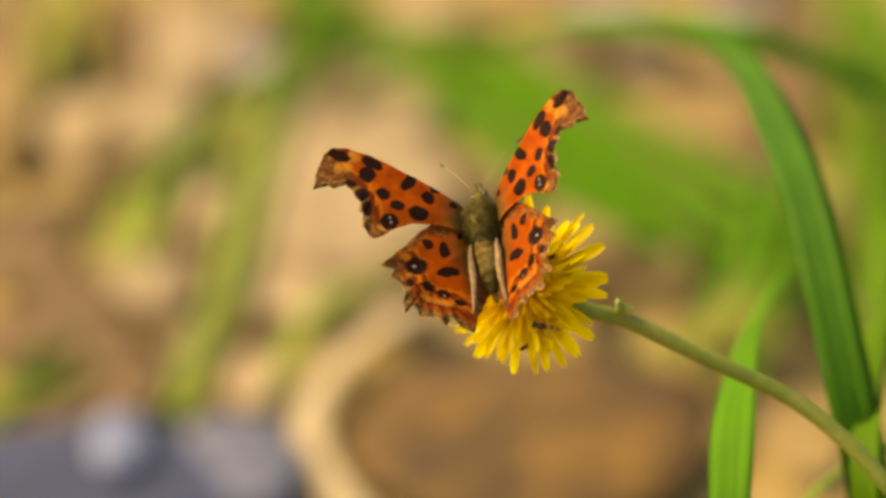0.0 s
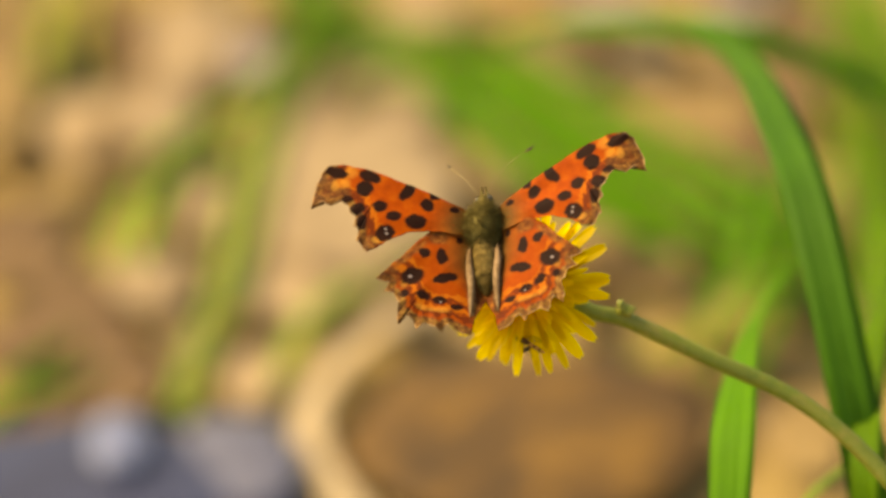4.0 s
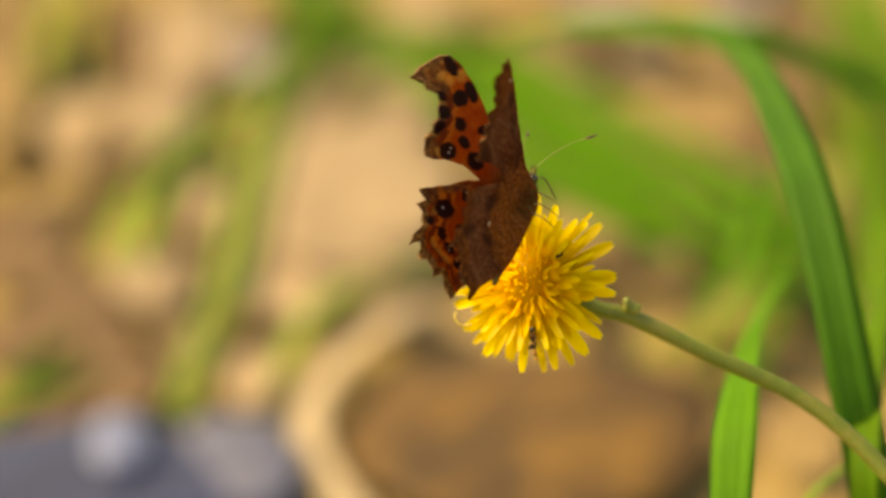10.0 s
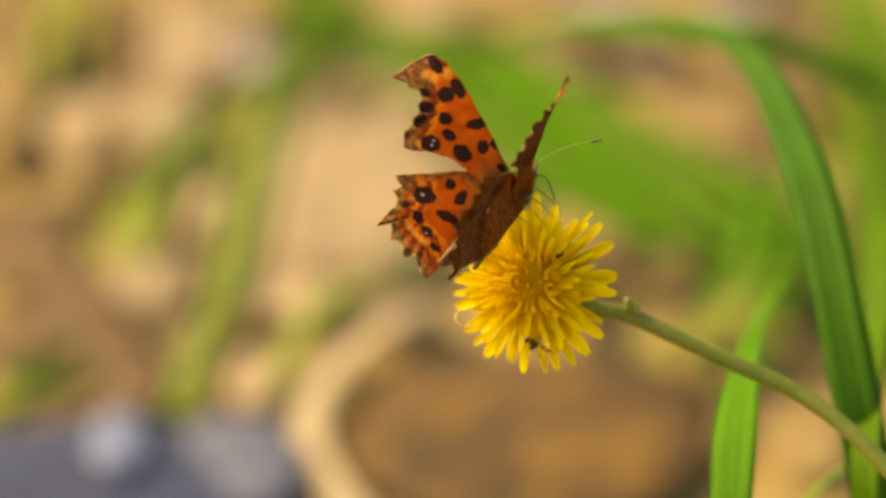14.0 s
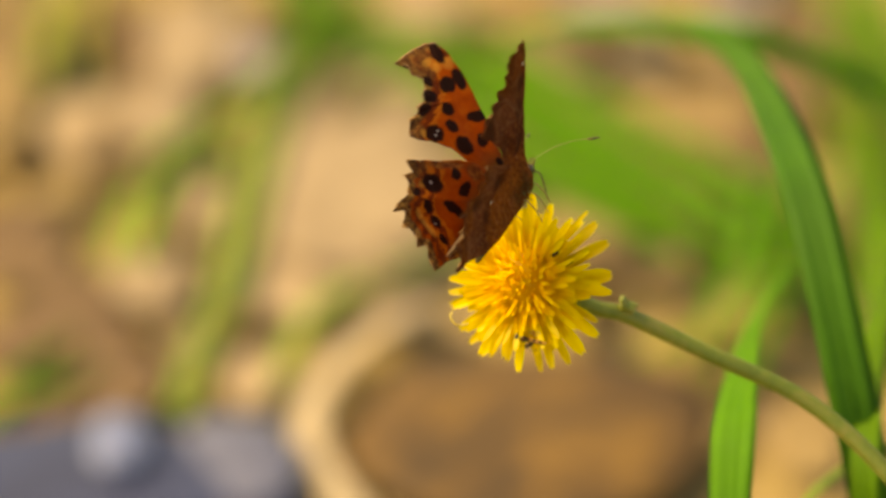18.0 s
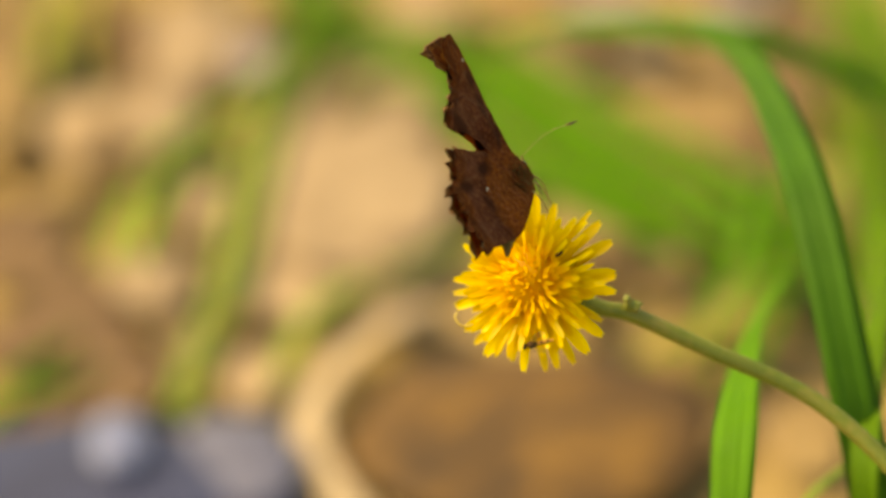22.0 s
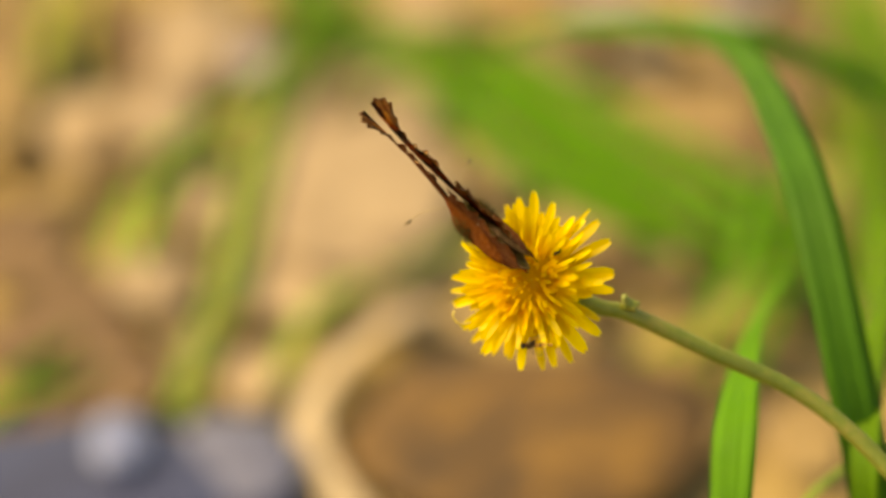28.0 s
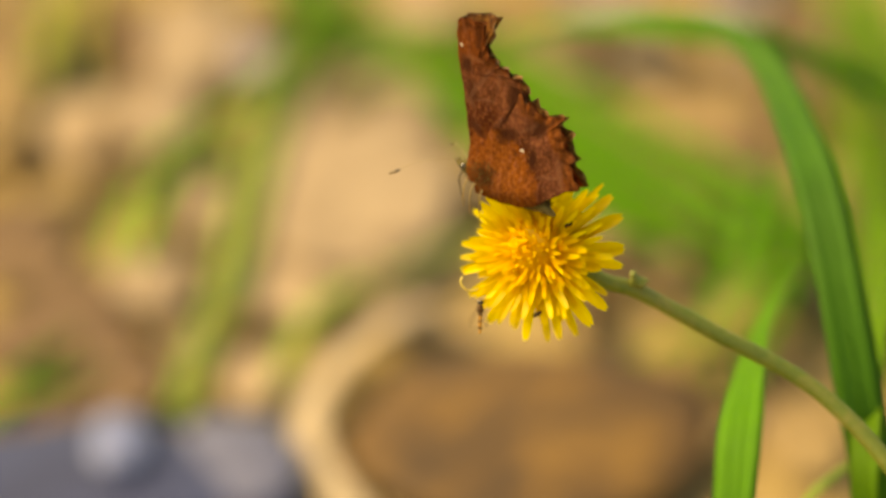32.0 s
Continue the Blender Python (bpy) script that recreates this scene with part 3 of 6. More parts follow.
def build_dandelion():
    plant = tagged(new("dandelion"), "yellow dandelion flower on a long leaning green stem", "flower")
    plant.location = DISC
    turn = frame_of(FACE, UP).to_4x4()
    rng = random.Random(11)
    # involucre below the petals
    bm = bmesh.new()
    blob(bm, turn @ Vector((0, 0, -0.0062)), (0.0040, 0.0040, 0.0058), turn.to_3x3(), 0.05, 2)
    cup = part("involucre", bm, BRACT_GREEN, plant, "dark green cup of bracts under the petals")
    bract = petal_mesh(9.0, 2.0, 0.16, 0.4, 0.0, 3, BRACT_GREEN)
    for i in range(16):
        a = 2 * math.pi * (i + 0.3 * (i % 2)) / 16
        ob = part("bract", bract, None, plant)
        ob.matrix_local = turn @ Matrix.Rotation(a, 4, "Z") @ pose(0, 0.0022, -0.0092) @ Matrix.Rotation(radians(58 if i % 2 else 66), 4, "X")
    bm = bmesh.new()
    blob(bm, turn @ Vector((0, 0, 0.0010)), (0.0054, 0.0054, 0.0034), turn.to_3x3(), 0.12, 9, 3, 3.0)
    part("heart", bm, PETAL_HEART, plant, "dense orange-yellow heart of small florets")
    # florets, from the rim inwards
    # the rim petal by petal: turn, length, width
    for i, (angle, long, wide) in enumerate(((-4, 11.0, 1.82), (-19, 9.8, 1.75), (-39, 11.5, 0.88), (-53, 11.5, 2.04), (-65, 11.4, 2.26), (-85, 10.8, 2.55), (-90, 10.8, 1.61), (-96, 10.8, 1.9), (-119, 8.7, 1.24), (-125, 11.3, 2.19), (-140, 11.4, 2.41), (-150, 11.5, 1.61), (-161, 11.1, 1.82), (-172, 11.0, 1.46), (174, 10.9, 1.82), (162, 9.7, 1.61), (148, 10.7, 2.12), (137, 10.6, 1.53), (122, 10.4, 1.82), (106, 10.4, 1.68), (97, 9.0, 1.61), (87, 8.9, 1.82), (77, 8.5, 1.68), (67, 8.3, 1.82), (53, 8.6, 1.68), (34, 9.2, 1.68), (20, 9.8, 1.46), (9, 10.2, 1.61))):
        ob = part("petal", petal_mesh(long, wide * 0.84, rng.uniform(-0.04, 0.04), rng.uniform(0.2, 0.5), 0.5, 200 + i, PETAL), None, plant)
        ob.matrix_local = turn @ Matrix.Rotation(radians(angle), 4, "Z") @ pose(0, 2.2 * MM, -0.4 * MM) @ Matrix.Rotation(rng.uniform(-0.25, 0.25), 4, "Y")
    whorls = ((34, 10.0, 1.5, 3, 2.0), (38, 9.5, 1.25, 9, 1.8), (42, 8.9, 1.0, 16, 1.6), (44, 7.5, 0.85, 23, 1.4),
              (46, 6.7, 0.7, 29, 1.2), (46, 5.8, 0.56, 36, 0.9), (40, 4.9, 0.48, 45, 0.7), (20, 4.0, 0.44, 58, 0.4), (9, 3.6, 0.4, 74, 0.1))
    for w, (count, long, wide, rise, start) in enumerate(whorls):
        shapes = [petal_mesh(long * rng.uniform(0.76, 1.10), wide * rng.uniform(0.62, 1.08), rng.uniform(-0.06, 0.05) + 0.02 * w, rng.uniform(0.15, 0.6), 0.45, 10 * w + i,
                             PETAL if w < 3 else PETAL_HEART) for i in range(5)]
        for i in range(count):
            a = 2 * math.pi * (i + 0.5 * (w % 2) + rng.uniform(-0.42, 0.42)) / count
            ob = part("petal", shapes[rng.randrange(5)], None, plant)
            ob.matrix_local = (turn @ Matrix.Rotation(a, 4, "Z") @ pose(0, start * MM, (0.26 * w - 0.04) * MM)
                               @ Matrix.Rotation(radians(rise + rng.uniform(-9, 9)), 4, "X") @ Matrix.Rotation(rng.uniform(-0.35, 0.35), 4, "Y") @ Matrix.Rotation(rng.uniform(-0.10, 0.10), 4, "Z"))
    # dark lumps added where the gaps between the petals lie in shade
    for u, v in ((18.3, -2.7), (16.5, -1.3), (12.5, -14.7)):
        bm = bmesh.new()
        p = sight(u, v, -1.5) - DISC
        blob(bm, p, (0.0008, 0.0003, 0.0003), AXES @ Matrix.Rotation(0.5, 3, "Z"), 0.5, u)
        part("gap_shade", bm, GAP_SHADE, plant, "dark brown lump standing in for the shade between petals")
    bm = bmesh.new()
    tube(bm, [sight(u, v, 1.0) - DISC for u, v in ((3.7, -11.5), (2.3, -11.8), (1.4, -11.3), (1.0, -10.4), (1.3, -9.8))], 0.00016, 6, 16)
    part("curled_floret", bm, ANTHER, plant, "thin pale curled floret at the rim")
    line = [turn @ Vector((0, 0, -0.010))] + [sight(u, v, b) - DISC for u, v, b in (
        (22.1, -9.2, 12), (27.0, -10.4, 13), (38.6, -15.8, 14), (51.1, -21.6, 15), (59.4, -27.8, 14), (66.8, -35.6, 12), (76.0, -48.0, 10), (83.4, -67.1, 8))]
    foot = sight(83.4, -67.1, 8)
    line += [Vector((foot.x + 0.016, foot.y + 0.004, foot.z * 0.4)) - DISC, Vector((foot.x + 0.02, foot.y + 0.01, -0.004)) - DISC]
    bm = bmesh.new()
    tube(bm, line, lambda s: (1.2 + 0.2 * s) * MM, 10, 70)
    part("stem", bm, STEM_GREEN, plant, "pale green stem tinged with brown")
    bm = bmesh.new()
    p = sight(27.2, -9.0, 12) - DISC
    blob(bm, p, (0.0013, 0.0011, 0.0009), None, 0.5, 4)
    blob(bm, p + AXES @ Vector((-0.0009, 0.0010, 0.0004)), (0.0006, 0.0009, 0.0005), None, 0.4, 7)
    part("bractlet", bm, STEM_GREEN, plant, "small green bractlet on the stem")
    return plant


# ---- butterfly ----
def spots(t, where, rows, soft=0.18):
    """A mask of oval spots: x, y, two radii (millimetres) and a turn in degrees each."""
    total = None
    for x, y, a, b, turn in rows:
        d = t.nodes.new("ShaderNodeVectorMath")
        d.operation = "SUBTRACT"
        t.links.new(where, d.inputs[0])
        d.inputs[1].default_value = (x, y, 0)
        r = t.nodes.new("ShaderNodeVectorRotate")
        r.rotation_type = "Z_AXIS"
        r.inputs["Angle"].default_value = radians(-turn)
        t.links.new(d.outputs[0], r.inputs["Vector"])
        s = t.nodes.new("ShaderNodeVectorMath")
        s.operation = "MULTIPLY"
        t.links.new(r.outputs[0], s.inputs[0])
        s.inputs[1].default_value = (1 / a, 1 / b, 0)
        l = t.nodes.new("ShaderNodeVectorMath")
        l.operation = "LENGTH"
        t.links.new(s.outputs[0], l.inputs[0])
        m = t.nodes.new("ShaderNodeMapRange")
        m.interpolation_type = "SMOOTHSTEP"
        m.inputs["From Min"].default_value, m.inputs["From Max"].default_value = 1.08 + soft, 1.08 - soft
        t.links.new(l.outputs["Value"], m.inputs["Value"])
        total = m.outputs[0] if total is None else sums(t, "MAXIMUM", total, m.outputs[0])
    return total


def wing_space(t):
    """Coordinates on the wing in millimetres, alike for both sides, a little unsteady; the plain ones; and the distance from the outer rim."""
    c = t.nodes.new("ShaderNodeTexCoord")
    a = t.nodes.new("ShaderNodeVectorMath")
    a.operation = "ABSOLUTE"
    t.links.new(c.outputs["Object"], a.inputs[0])
    sep, ab = t.nodes.new("ShaderNodeSeparateXYZ"), t.nodes.new("ShaderNodeSeparateXYZ")
    t.links.new(c.outputs["Object"], sep.inputs[0])
    t.links.new(a.outputs[0], ab.inputs[0])
    join = t.nodes.new("ShaderNodeCombineXYZ")
    t.links.new(sums(t, "MULTIPLY", ab.outputs["X"], 1000), join.inputs["X"])
    t.links.new(sums(t, "MULTIPLY", sep.outputs["Y"], 1000), join.inputs["Y"])
    n = t.nodes.new("ShaderNodeTexNoise")
    n.inputs["Scale"].default_value, n.inputs["Detail"].default_value = 0.9, 3
    t.links.new(join.outputs[0], n.inputs["Vector"])
    w = t.nodes.new("ShaderNodeVectorMath")
    w.operation = "MULTIPLY_ADD"
    t.links.new(n.outputs["Color"], w.inputs[0])
    w.inputs[1].default_value = (0.9, 0.9, 0)
    t.links.new(join.outputs[0], w.inputs[2])
    back = t.nodes.new("ShaderNodeVectorMath")
    back.operation = "SUBTRACT"
    t.links.new(w.outputs[0], back.inputs[0])
    back.inputs[1].default_value = (0.45, 0.45, 0)
    rim, along = t.nodes.new("ShaderNodeAttribute"), t.nodes.new("ShaderNodeAttribute")
    rim.attribute_name, along.attribute_name = "rim", "along"
    zigzag = sums(t, "MULTIPLY", sums(t, "PINGPONG", along.outputs["Fac"], 1.6), 0.3)
    return back.outputs[0], join.outputs[0], rim.outputs["Fac"], zigzag


def veins(t, plain, thin=0.07):
    """Thin lines that fan out from the root of the wing."""
    sep = t.nodes.new("ShaderNodeSeparateXYZ")
    t.links.new(plain, sep.inputs[0])
    a = sums(t, "ARCTAN2", sep.outputs["Y"], sums(t, "ADD", sep.outputs["X"], 3.0))
    s = sums(t, "ABSOLUTE", sums(t, "SINE", sums(t, "MULTIPLY", a, 9.0)))
    m = t.nodes.new("ShaderNodeMapRange")
    m.inputs["From Min"].default_value, m.inputs["From Max"].default_value = thin * 2, thin * 0.5
    t.links.new(s, m.inputs["Value"])
    return m.outputs[0]


def band(t, value, low_, high, soft):
    """1 between low_ and high, 0 outside."""
    up = t.nodes.new("ShaderNodeMapRange")
    up.inputs["From Min"].default_value, up.inputs["From Max"].default_value = low_ - soft, low_ + soft
    dn = t.nodes.new("ShaderNodeMapRange")
    dn.inputs["From Min"].default_value, dn.inputs["From Max"].default_value = high + soft, high - soft
    t.links.new(value, up.inputs["Value"])
    t.links.new(value, dn.inputs["Value"])
    return sums(t, "MULTIPLY", up.outputs[0], dn.outputs[0])


def dorsal(name, dark_rows, white_rows, brown_rows, root, edge, lines, dusk=0.0, pale_rows=()):
    """The upper side: orange with dark spots; edge: the width of the tan rim; lines: dark zigzags, each from and to so many millimetres off the rim."""
    m, t, p = nodes(name)
    loose, plain, rim, zigzag = wing_space(t)
    tone = noise_of(t, 0.35, 4, 0.6, plain)
    grain = noise_of(t, 4.5, 3, 0.6, plain)
    blotch = noise_of(t, 1.1, 3, 0.6, plain)
    colour = ramp(t, tone, [(0.3, (0.185, 0.023, 0.003)), (0.5, (0.285, 0.043, 0.005)), (0.72, (0.385, 0.086, 0.010))])
    colour = mixed(t, sums(t, "MULTIPLY", grain, 0.5), colour, (0.30, 0.04, 0.003))
    colour = mixed(t, sums(t, "MULTIPLY", veins(t, plain), 0.35), colour, (0.30, 0.05, 0.006))
    colour = mixed(t, dusk, colour, (0.20, 0.03, 0.003))
    shift = sums(t, "MULTIPLY", sums(t, "SUBTRACT", blotch, 0.5), 1.6)
    wavy = sums(t, "ADD", sums(t, "ADD", rim, shift), sums(t, "SUBTRACT", zigzag, 0.5))
    for a, z, strength in lines:
        colour = mixed(t, sums(t, "MULTIPLY", band(t, wavy, a, z, 0.2), strength), colour, (0.095, 0.015, 0.004))
        colour = mixed(t, sums(t, "MULTIPLY", band(t, wavy, z + 0.15, z + 0.7, 0.2), 0.45), colour, (0.50, 0.16, 0.02))
    ragged = sums(t, "ADD", rim, sums(t, "MULTIPLY", shift, 0.6))
    colour = mixed(t, band(t, ragged, -9, edge, 0.2), colour, ramp(t, blotch, [(0.35, (0.05, 0.018, 0.008)), (0.5, (0.125, 0.052, 0.016)), (0.68, (0.26, 0.13, 0.036))]))
    colour = mixed(t, sums(t, "MULTIPLY", spots(t, loose, brown_rows, 0.45), 0.8), colour, ramp(t, blotch, [(0.38, (0.045, 0.016, 0.007)), (0.55, (0.125, 0.047, 0.014)), (0.7, (0.26, 0.115, 0.027))]))
    far = t.nodes.new("ShaderNodeVectorMath")
    far.operation = "DISTANCE"
    t.links.new(loose, far.inputs[0])
    far.inputs[1].default_value = root
    colour = mixed(t, sums(t, "MULTIPLY", band(t, far.outputs["Value"], -9, 4.6, 2.4), 0.9), colour, (0.09, 0.05, 0.014))
    if pale_rows:
        colour = mixed(t, sums(t, "MULTIPLY", spots(t, loose, pale_rows, 0.5), 0.32), colour, (0.62, 0.30, 0.06))
    colour = mixed(t, spots(t, loose, dark_rows), colour, mixed(t, tone, (0.020, 0.004, 0.002), (0.006, 0.003, 0.0025)))
    colour = mixed(t, spots(t, plain, white_rows, 0.3), colour, (0.22, 0.17, 0.18))
    colour = mixed(t, sums(t, "MULTIPLY", band(t, rim, -9, 0.16, 0.1), 0.7), colour, (0.40, 0.27, 0.16))
    finish(t, p, colour, 0.6, grain, 0.00012, 0.025, mixed(t, 0.6, colour, (0.6, 0.06, 0.01)))
    p.inputs["Specular IOR Level"].default_value = 0.06
    return m


def ventral(name, root, stops, pale_rows, dark_rows, mark, turn):
    """The under side: basal orange, a dark line, a mauve-brown band and a mottled orange outer part, with pale streaks and dark patches."""
    m, t, p = nodes(name)
    loose, plain, rim, zigzag = wing_space(t)
    far = t.nodes.new("ShaderNodeVectorMath")
    far.operation = "DISTANCE"
    t.links.new(loose, far.inputs[0])
    far.inputs[1].default_value = root
    patch = noise_of(t, 0.30, 3, 0.6, plain)
    blotch = noise_of(t, 0.75, 4, 0.65, plain)
    reach = sums(t, "ADD", sums(t, "MULTIPLY", far.outputs["Value"], 1 / 24), sums(t, "MULTIPLY", sums(t, "SUBTRACT", sums(t, "ADD", patch, sums(t, "MULTIPLY", blotch, 0.6)), 0.8), 0.17))
    zones = ramp(t, reach, stops)
    stretch = t.nodes.new("ShaderNodeMapping")
    stretch.inputs["Scale"].default_value, stretch.inputs["Rotation"].default_value = (0.45, 1.2, 1), (0, 0, turn)
    t.links.new(plain, stretch.inputs["Vector"])
    streak = noise_of(t, 1.1, 6, 0.7, stretch.outputs[0], 1.0)
    colour = mixed(t, ramp(t, streak, [(0.36, (0.6, 0.6, 0.6)), (0.52, (0.0, 0.0, 0.0))]), zones, (0.05, 0.014, 0.006))
    colour = mixed(t, ramp(t, blotch, [(0.50, (0.0, 0.0, 0.0)), (0.64, (0.55, 0.55, 0.55))]), colour, (0.05, 0.017, 0.008))
    colour = mixed(t, ramp(t, streak, [(0.53, (0.0, 0.0, 0.0)), (0.63, (0.65, 0.65, 0.65))]), colour, (0.20, 0.068, 0.038))
    speck = noise_of(t, 1.7, 3, 0.65, plain)
    colour = mixed(t, ramp(t, speck, [(0.40, (0.55, 0.55, 0.55)), (0.49, (0.0, 0.0, 0.0))]), colour, (0.055, 0.014, 0.006))
    colour = mixed(t, ramp(t, speck, [(0.54, (0.0, 0.0, 0.0)), (0.63, (0.5, 0.5, 0.5))]), colour, (0.29, 0.095, 0.034))
    colour = mixed(t, sums(t, "MULTIPLY", veins(t, plain, 0.07), 0.3), colour, (0.15, 0.06, 0.03))
    colour = mixed(t, sums(t, "MULTIPLY", spots(t, loose, dark_rows, 0.55), 0.85), colour, (0.035, 0.011, 0.006))
    colour = mixed(t, sums(t, "MULTIPLY", spots(t, loose, pale_rows, 0.7), 0.4), colour, (0.19, 0.08, 0.045))
    colour = mixed(t, sums(t, "MULTIPLY", band(t, sums(t, "ADD", rim, zigzag), 1.3, 2.0, 0.4), 0.55), colour, (0.035, 0.013, 0.006))
    colour = mixed(t, band(t, sums(t, "ADD", rim, sums(t, "MULTIPLY", blotch, 0.5)), -9, 0.5, 0.25), colour, (0.045, 0.016, 0.008))
    colour = mixed(t, spots(t, plain, mark, 0.25), colour, (0.6, 0.52, 0.42))
    finish(t, p, colour, 0.75, streak, 0.0007, 0.18, mixed(t, 0.6, colour, (0.6, 0.07, 0.004)))
    p.inputs["Specular IOR Level"].default_value = 0.04
    return m


FORE_TOP = dorsal("forewing_orange", (
    (3.0, 2.6, 0.75, 0.5, -15), (5.8, 5.0, 0.8, 0.95, 0), (6.9, 3.4, 0.95, 0.85, 10), (9.8, 5.7, 1.55, 0.85, 127), (8.7, 0.6, 1.5, 1.2, 10), (12.0, 1.6, 1.05, 0.8, 5),
    (13.9, 3.4, 1.05, 0.95, 0), (15.2, 8.4, 1.6, 0.95, 25), (16.0, 6.5, 1.15, 1.15, 0), (13.35, -1.1, 1.35, 1.25, 0), (20.0, 9.4, 1.6, 0.75, 20), (17.3, 3.0, 1.2, 0.95, -40), (18.7, 4.9, 0.9, 0.6, 20), (16.6, 0.7, 0.7, 1.0, 10)),
    ((13.05, -1.15, 0.2, 0.2, 0), (13.2, -0.45, 0.18, 0.18, 0)), ((22.4, 6.2, 2.0, 3.2, 20), (19.4, 5.6, 1.2, 1.4, 15), (20.6, 9.6, 1.3, 0.7, 15), (15.8, -2.8, 1.5, 1.3, 0), (0.3, 0.2, 3.2, 2.6, 0)), (0, 0.0, 0), 1.2, ((1.1, 2.2, 0.9),), pale_rows=((17.9, 9.3, 0.8, 1.0, 20), (18.9, 7.6, 0.7, 0.6, 0), (20.3, 7.4, 0.5, 0.9, 0), (14.6, -2.2, 0.7, 0.5, 20)))
HIND_TOP = dorsal("hindwing_orange", (
    (9.65, -6.35, 1.65, 1.3, -20), (7.7, -2.7, 0.9, 0.85, 0), (5.25, -3.4, 0.8, 1.2, 0), (5.0, -7.0, 1.8, 0.75, -12), (8.3, -9.8, 1.0, 0.65, 25), (5.8, -10.6, 1.0, 0.6, 10), (3.5, -12.0, 0.9, 0.5, 5), (2.6, -0.7, 0.55, 0.55, 0), (10.9, -9.2, 0.6, 0.6, 0)),
    ((10.0, -6.4, 0.28, 0.2, 0), (5.8, -11.0, 0.16, 0.12, 0)), ((13.2, -6.2, 1.5, 1.8, 20), (5.6, -0.2, 1.4, 1.1, 0), (9.8, -2.6, 3.0, 0.7, -40), (0.3, -5.5, 1.7, 8.0, 0)), (-1, -3, 0), 1.2, ((1.4, 2.3, 0.95), (3.3, 4.2, 0.85)), 0.38, pale_rows=((10.6, -6.9, 0.6, 1.3, 20), (6.3, -12.2, 1.6, 0.35, 10), (8.6, -11.6, 0.8, 0.4, 25)))
FORE_UNDER = ventral("forewing_brown", (0, -0.5, 0), [(0.04, (0.143, 0.041, 0.0090)), (0.12, (0.231, 0.059, 0.0097)), (0.26, (0.198, 0.048, 0.0097)), (0.33, (0.061, 0.014, 0.0060)), (0.44, (0.088, 0.023, 0.0105)), (0.52, (0.143, 0.047, 0.0232)), (0.66, (0.143, 0.045, 0.0210)), (0.74, (0.160, 0.041, 0.0097)), (0.85, (0.182, 0.043, 0.0090))],
                     ((13.0, 4.6, 3.6, 0.35, -25), (16.6, 6.4, 0.3, 1.8, 15), (11.2, 3.0, 0.25, 1.5, 20), (15.2, 1.4, 1.6, 0.3, 10), (9.6, 5.9, 0.5, 1.2, -20)),
                     ((11.2, 5.6, 1.6, 1.1, 25), (14.9, 7.6, 1.3, 1.0, 25), (6.2, 3.2, 0.7, 1.6, -15), (14.0, -2.2, 2.2, 1.2, 15)), ((17.4, 9.3, 0.3, 0.22, 60),), 0.4)
HIND_UNDER = ventral("hindwing_brown", (0, -1, 0), [(0.04, (0.187, 0.052, 0.0097)), (0.18, (0.248, 0.067, 0.0105)), (0.3, (0.209, 0.054, 0.0090)), (0.345, (0.061, 0.015, 0.0060)), (0.4, (0.127, 0.041, 0.0210)), (0.52, (0.149, 0.049, 0.0255)), (0.57, (0.204, 0.055, 0.0120)), (0.75, (0.193, 0.051, 0.0105))],
                     ((3.2, -13.0, 2.2, 0.5, 10), (2.6, -11.2, 0.3, 1.9, 8), (10.2, -2.6, 1.8, 0.35, -40), (9.4, -7.6, 0.3, 1.6, 30)),
                     ((7.6, -3.4, 0.8, 2.0, 30), (4.6, -8.0, 1.6, 0.6, -10), (9.6, -9.4, 1.0, 1.4, 20)), ((5.8, -5.85, 0.13, 0.32, 15), (5.68, -6.1, 0.22, 0.12, 20)), 1.2)
FRINGE = speckled("pale_fringe", (0.12, 0.070, 0.036), (0.22, 0.135, 0.076), (0.33, 0.215, 0.135), 500, 0.85, 0.0002)
FUR = speckled("olive_fur", (0.042, 0.030, 0.008), (0.098, 0.074, 0.022), (0.19, 0.15, 0.055), 700, 0.85, 0.0002)
CHITIN = speckled("brown_chitin", (0.03, 0.018, 0.01), (0.08, 0.05, 0.025), (0.18, 0.12, 0.06), 900, 0.5, 0.0001)
ABDOMEN_SKIN = speckled("abdomen_brown", (0.06, 0.036, 0.010), (0.12, 0.078, 0.024), (0.21, 0.14, 0.05), 600, 0.75, 0.0002)
ANTENNA_SKIN = speckled("antenna_tan", (0.18, 0.12, 0.05), (0.3, 0.22, 0.10), (0.42, 0.33, 0.16), 900, 0.6, 0.0001)
CLUB_SKIN = speckled("antenna_club", (0.02, 0.012, 0.008), (0.05, 0.03, 0.015), (0.2, 0.12, 0.04), 900, 0.6, 0.0001)
LEG_SKIN = speckled("leg_tan", (0.16, 0.09, 0.03), (0.28, 0.18, 0.07), (0.4, 0.28, 0.12), 900, 0.6, 0.0001)
EYE_SKIN = speckled("insect_eye", (0.015, 0.012, 0.01), (0.03, 0.022, 0.016), (0.05, 0.035, 0.02), 2000, 0.25, 0.00002)

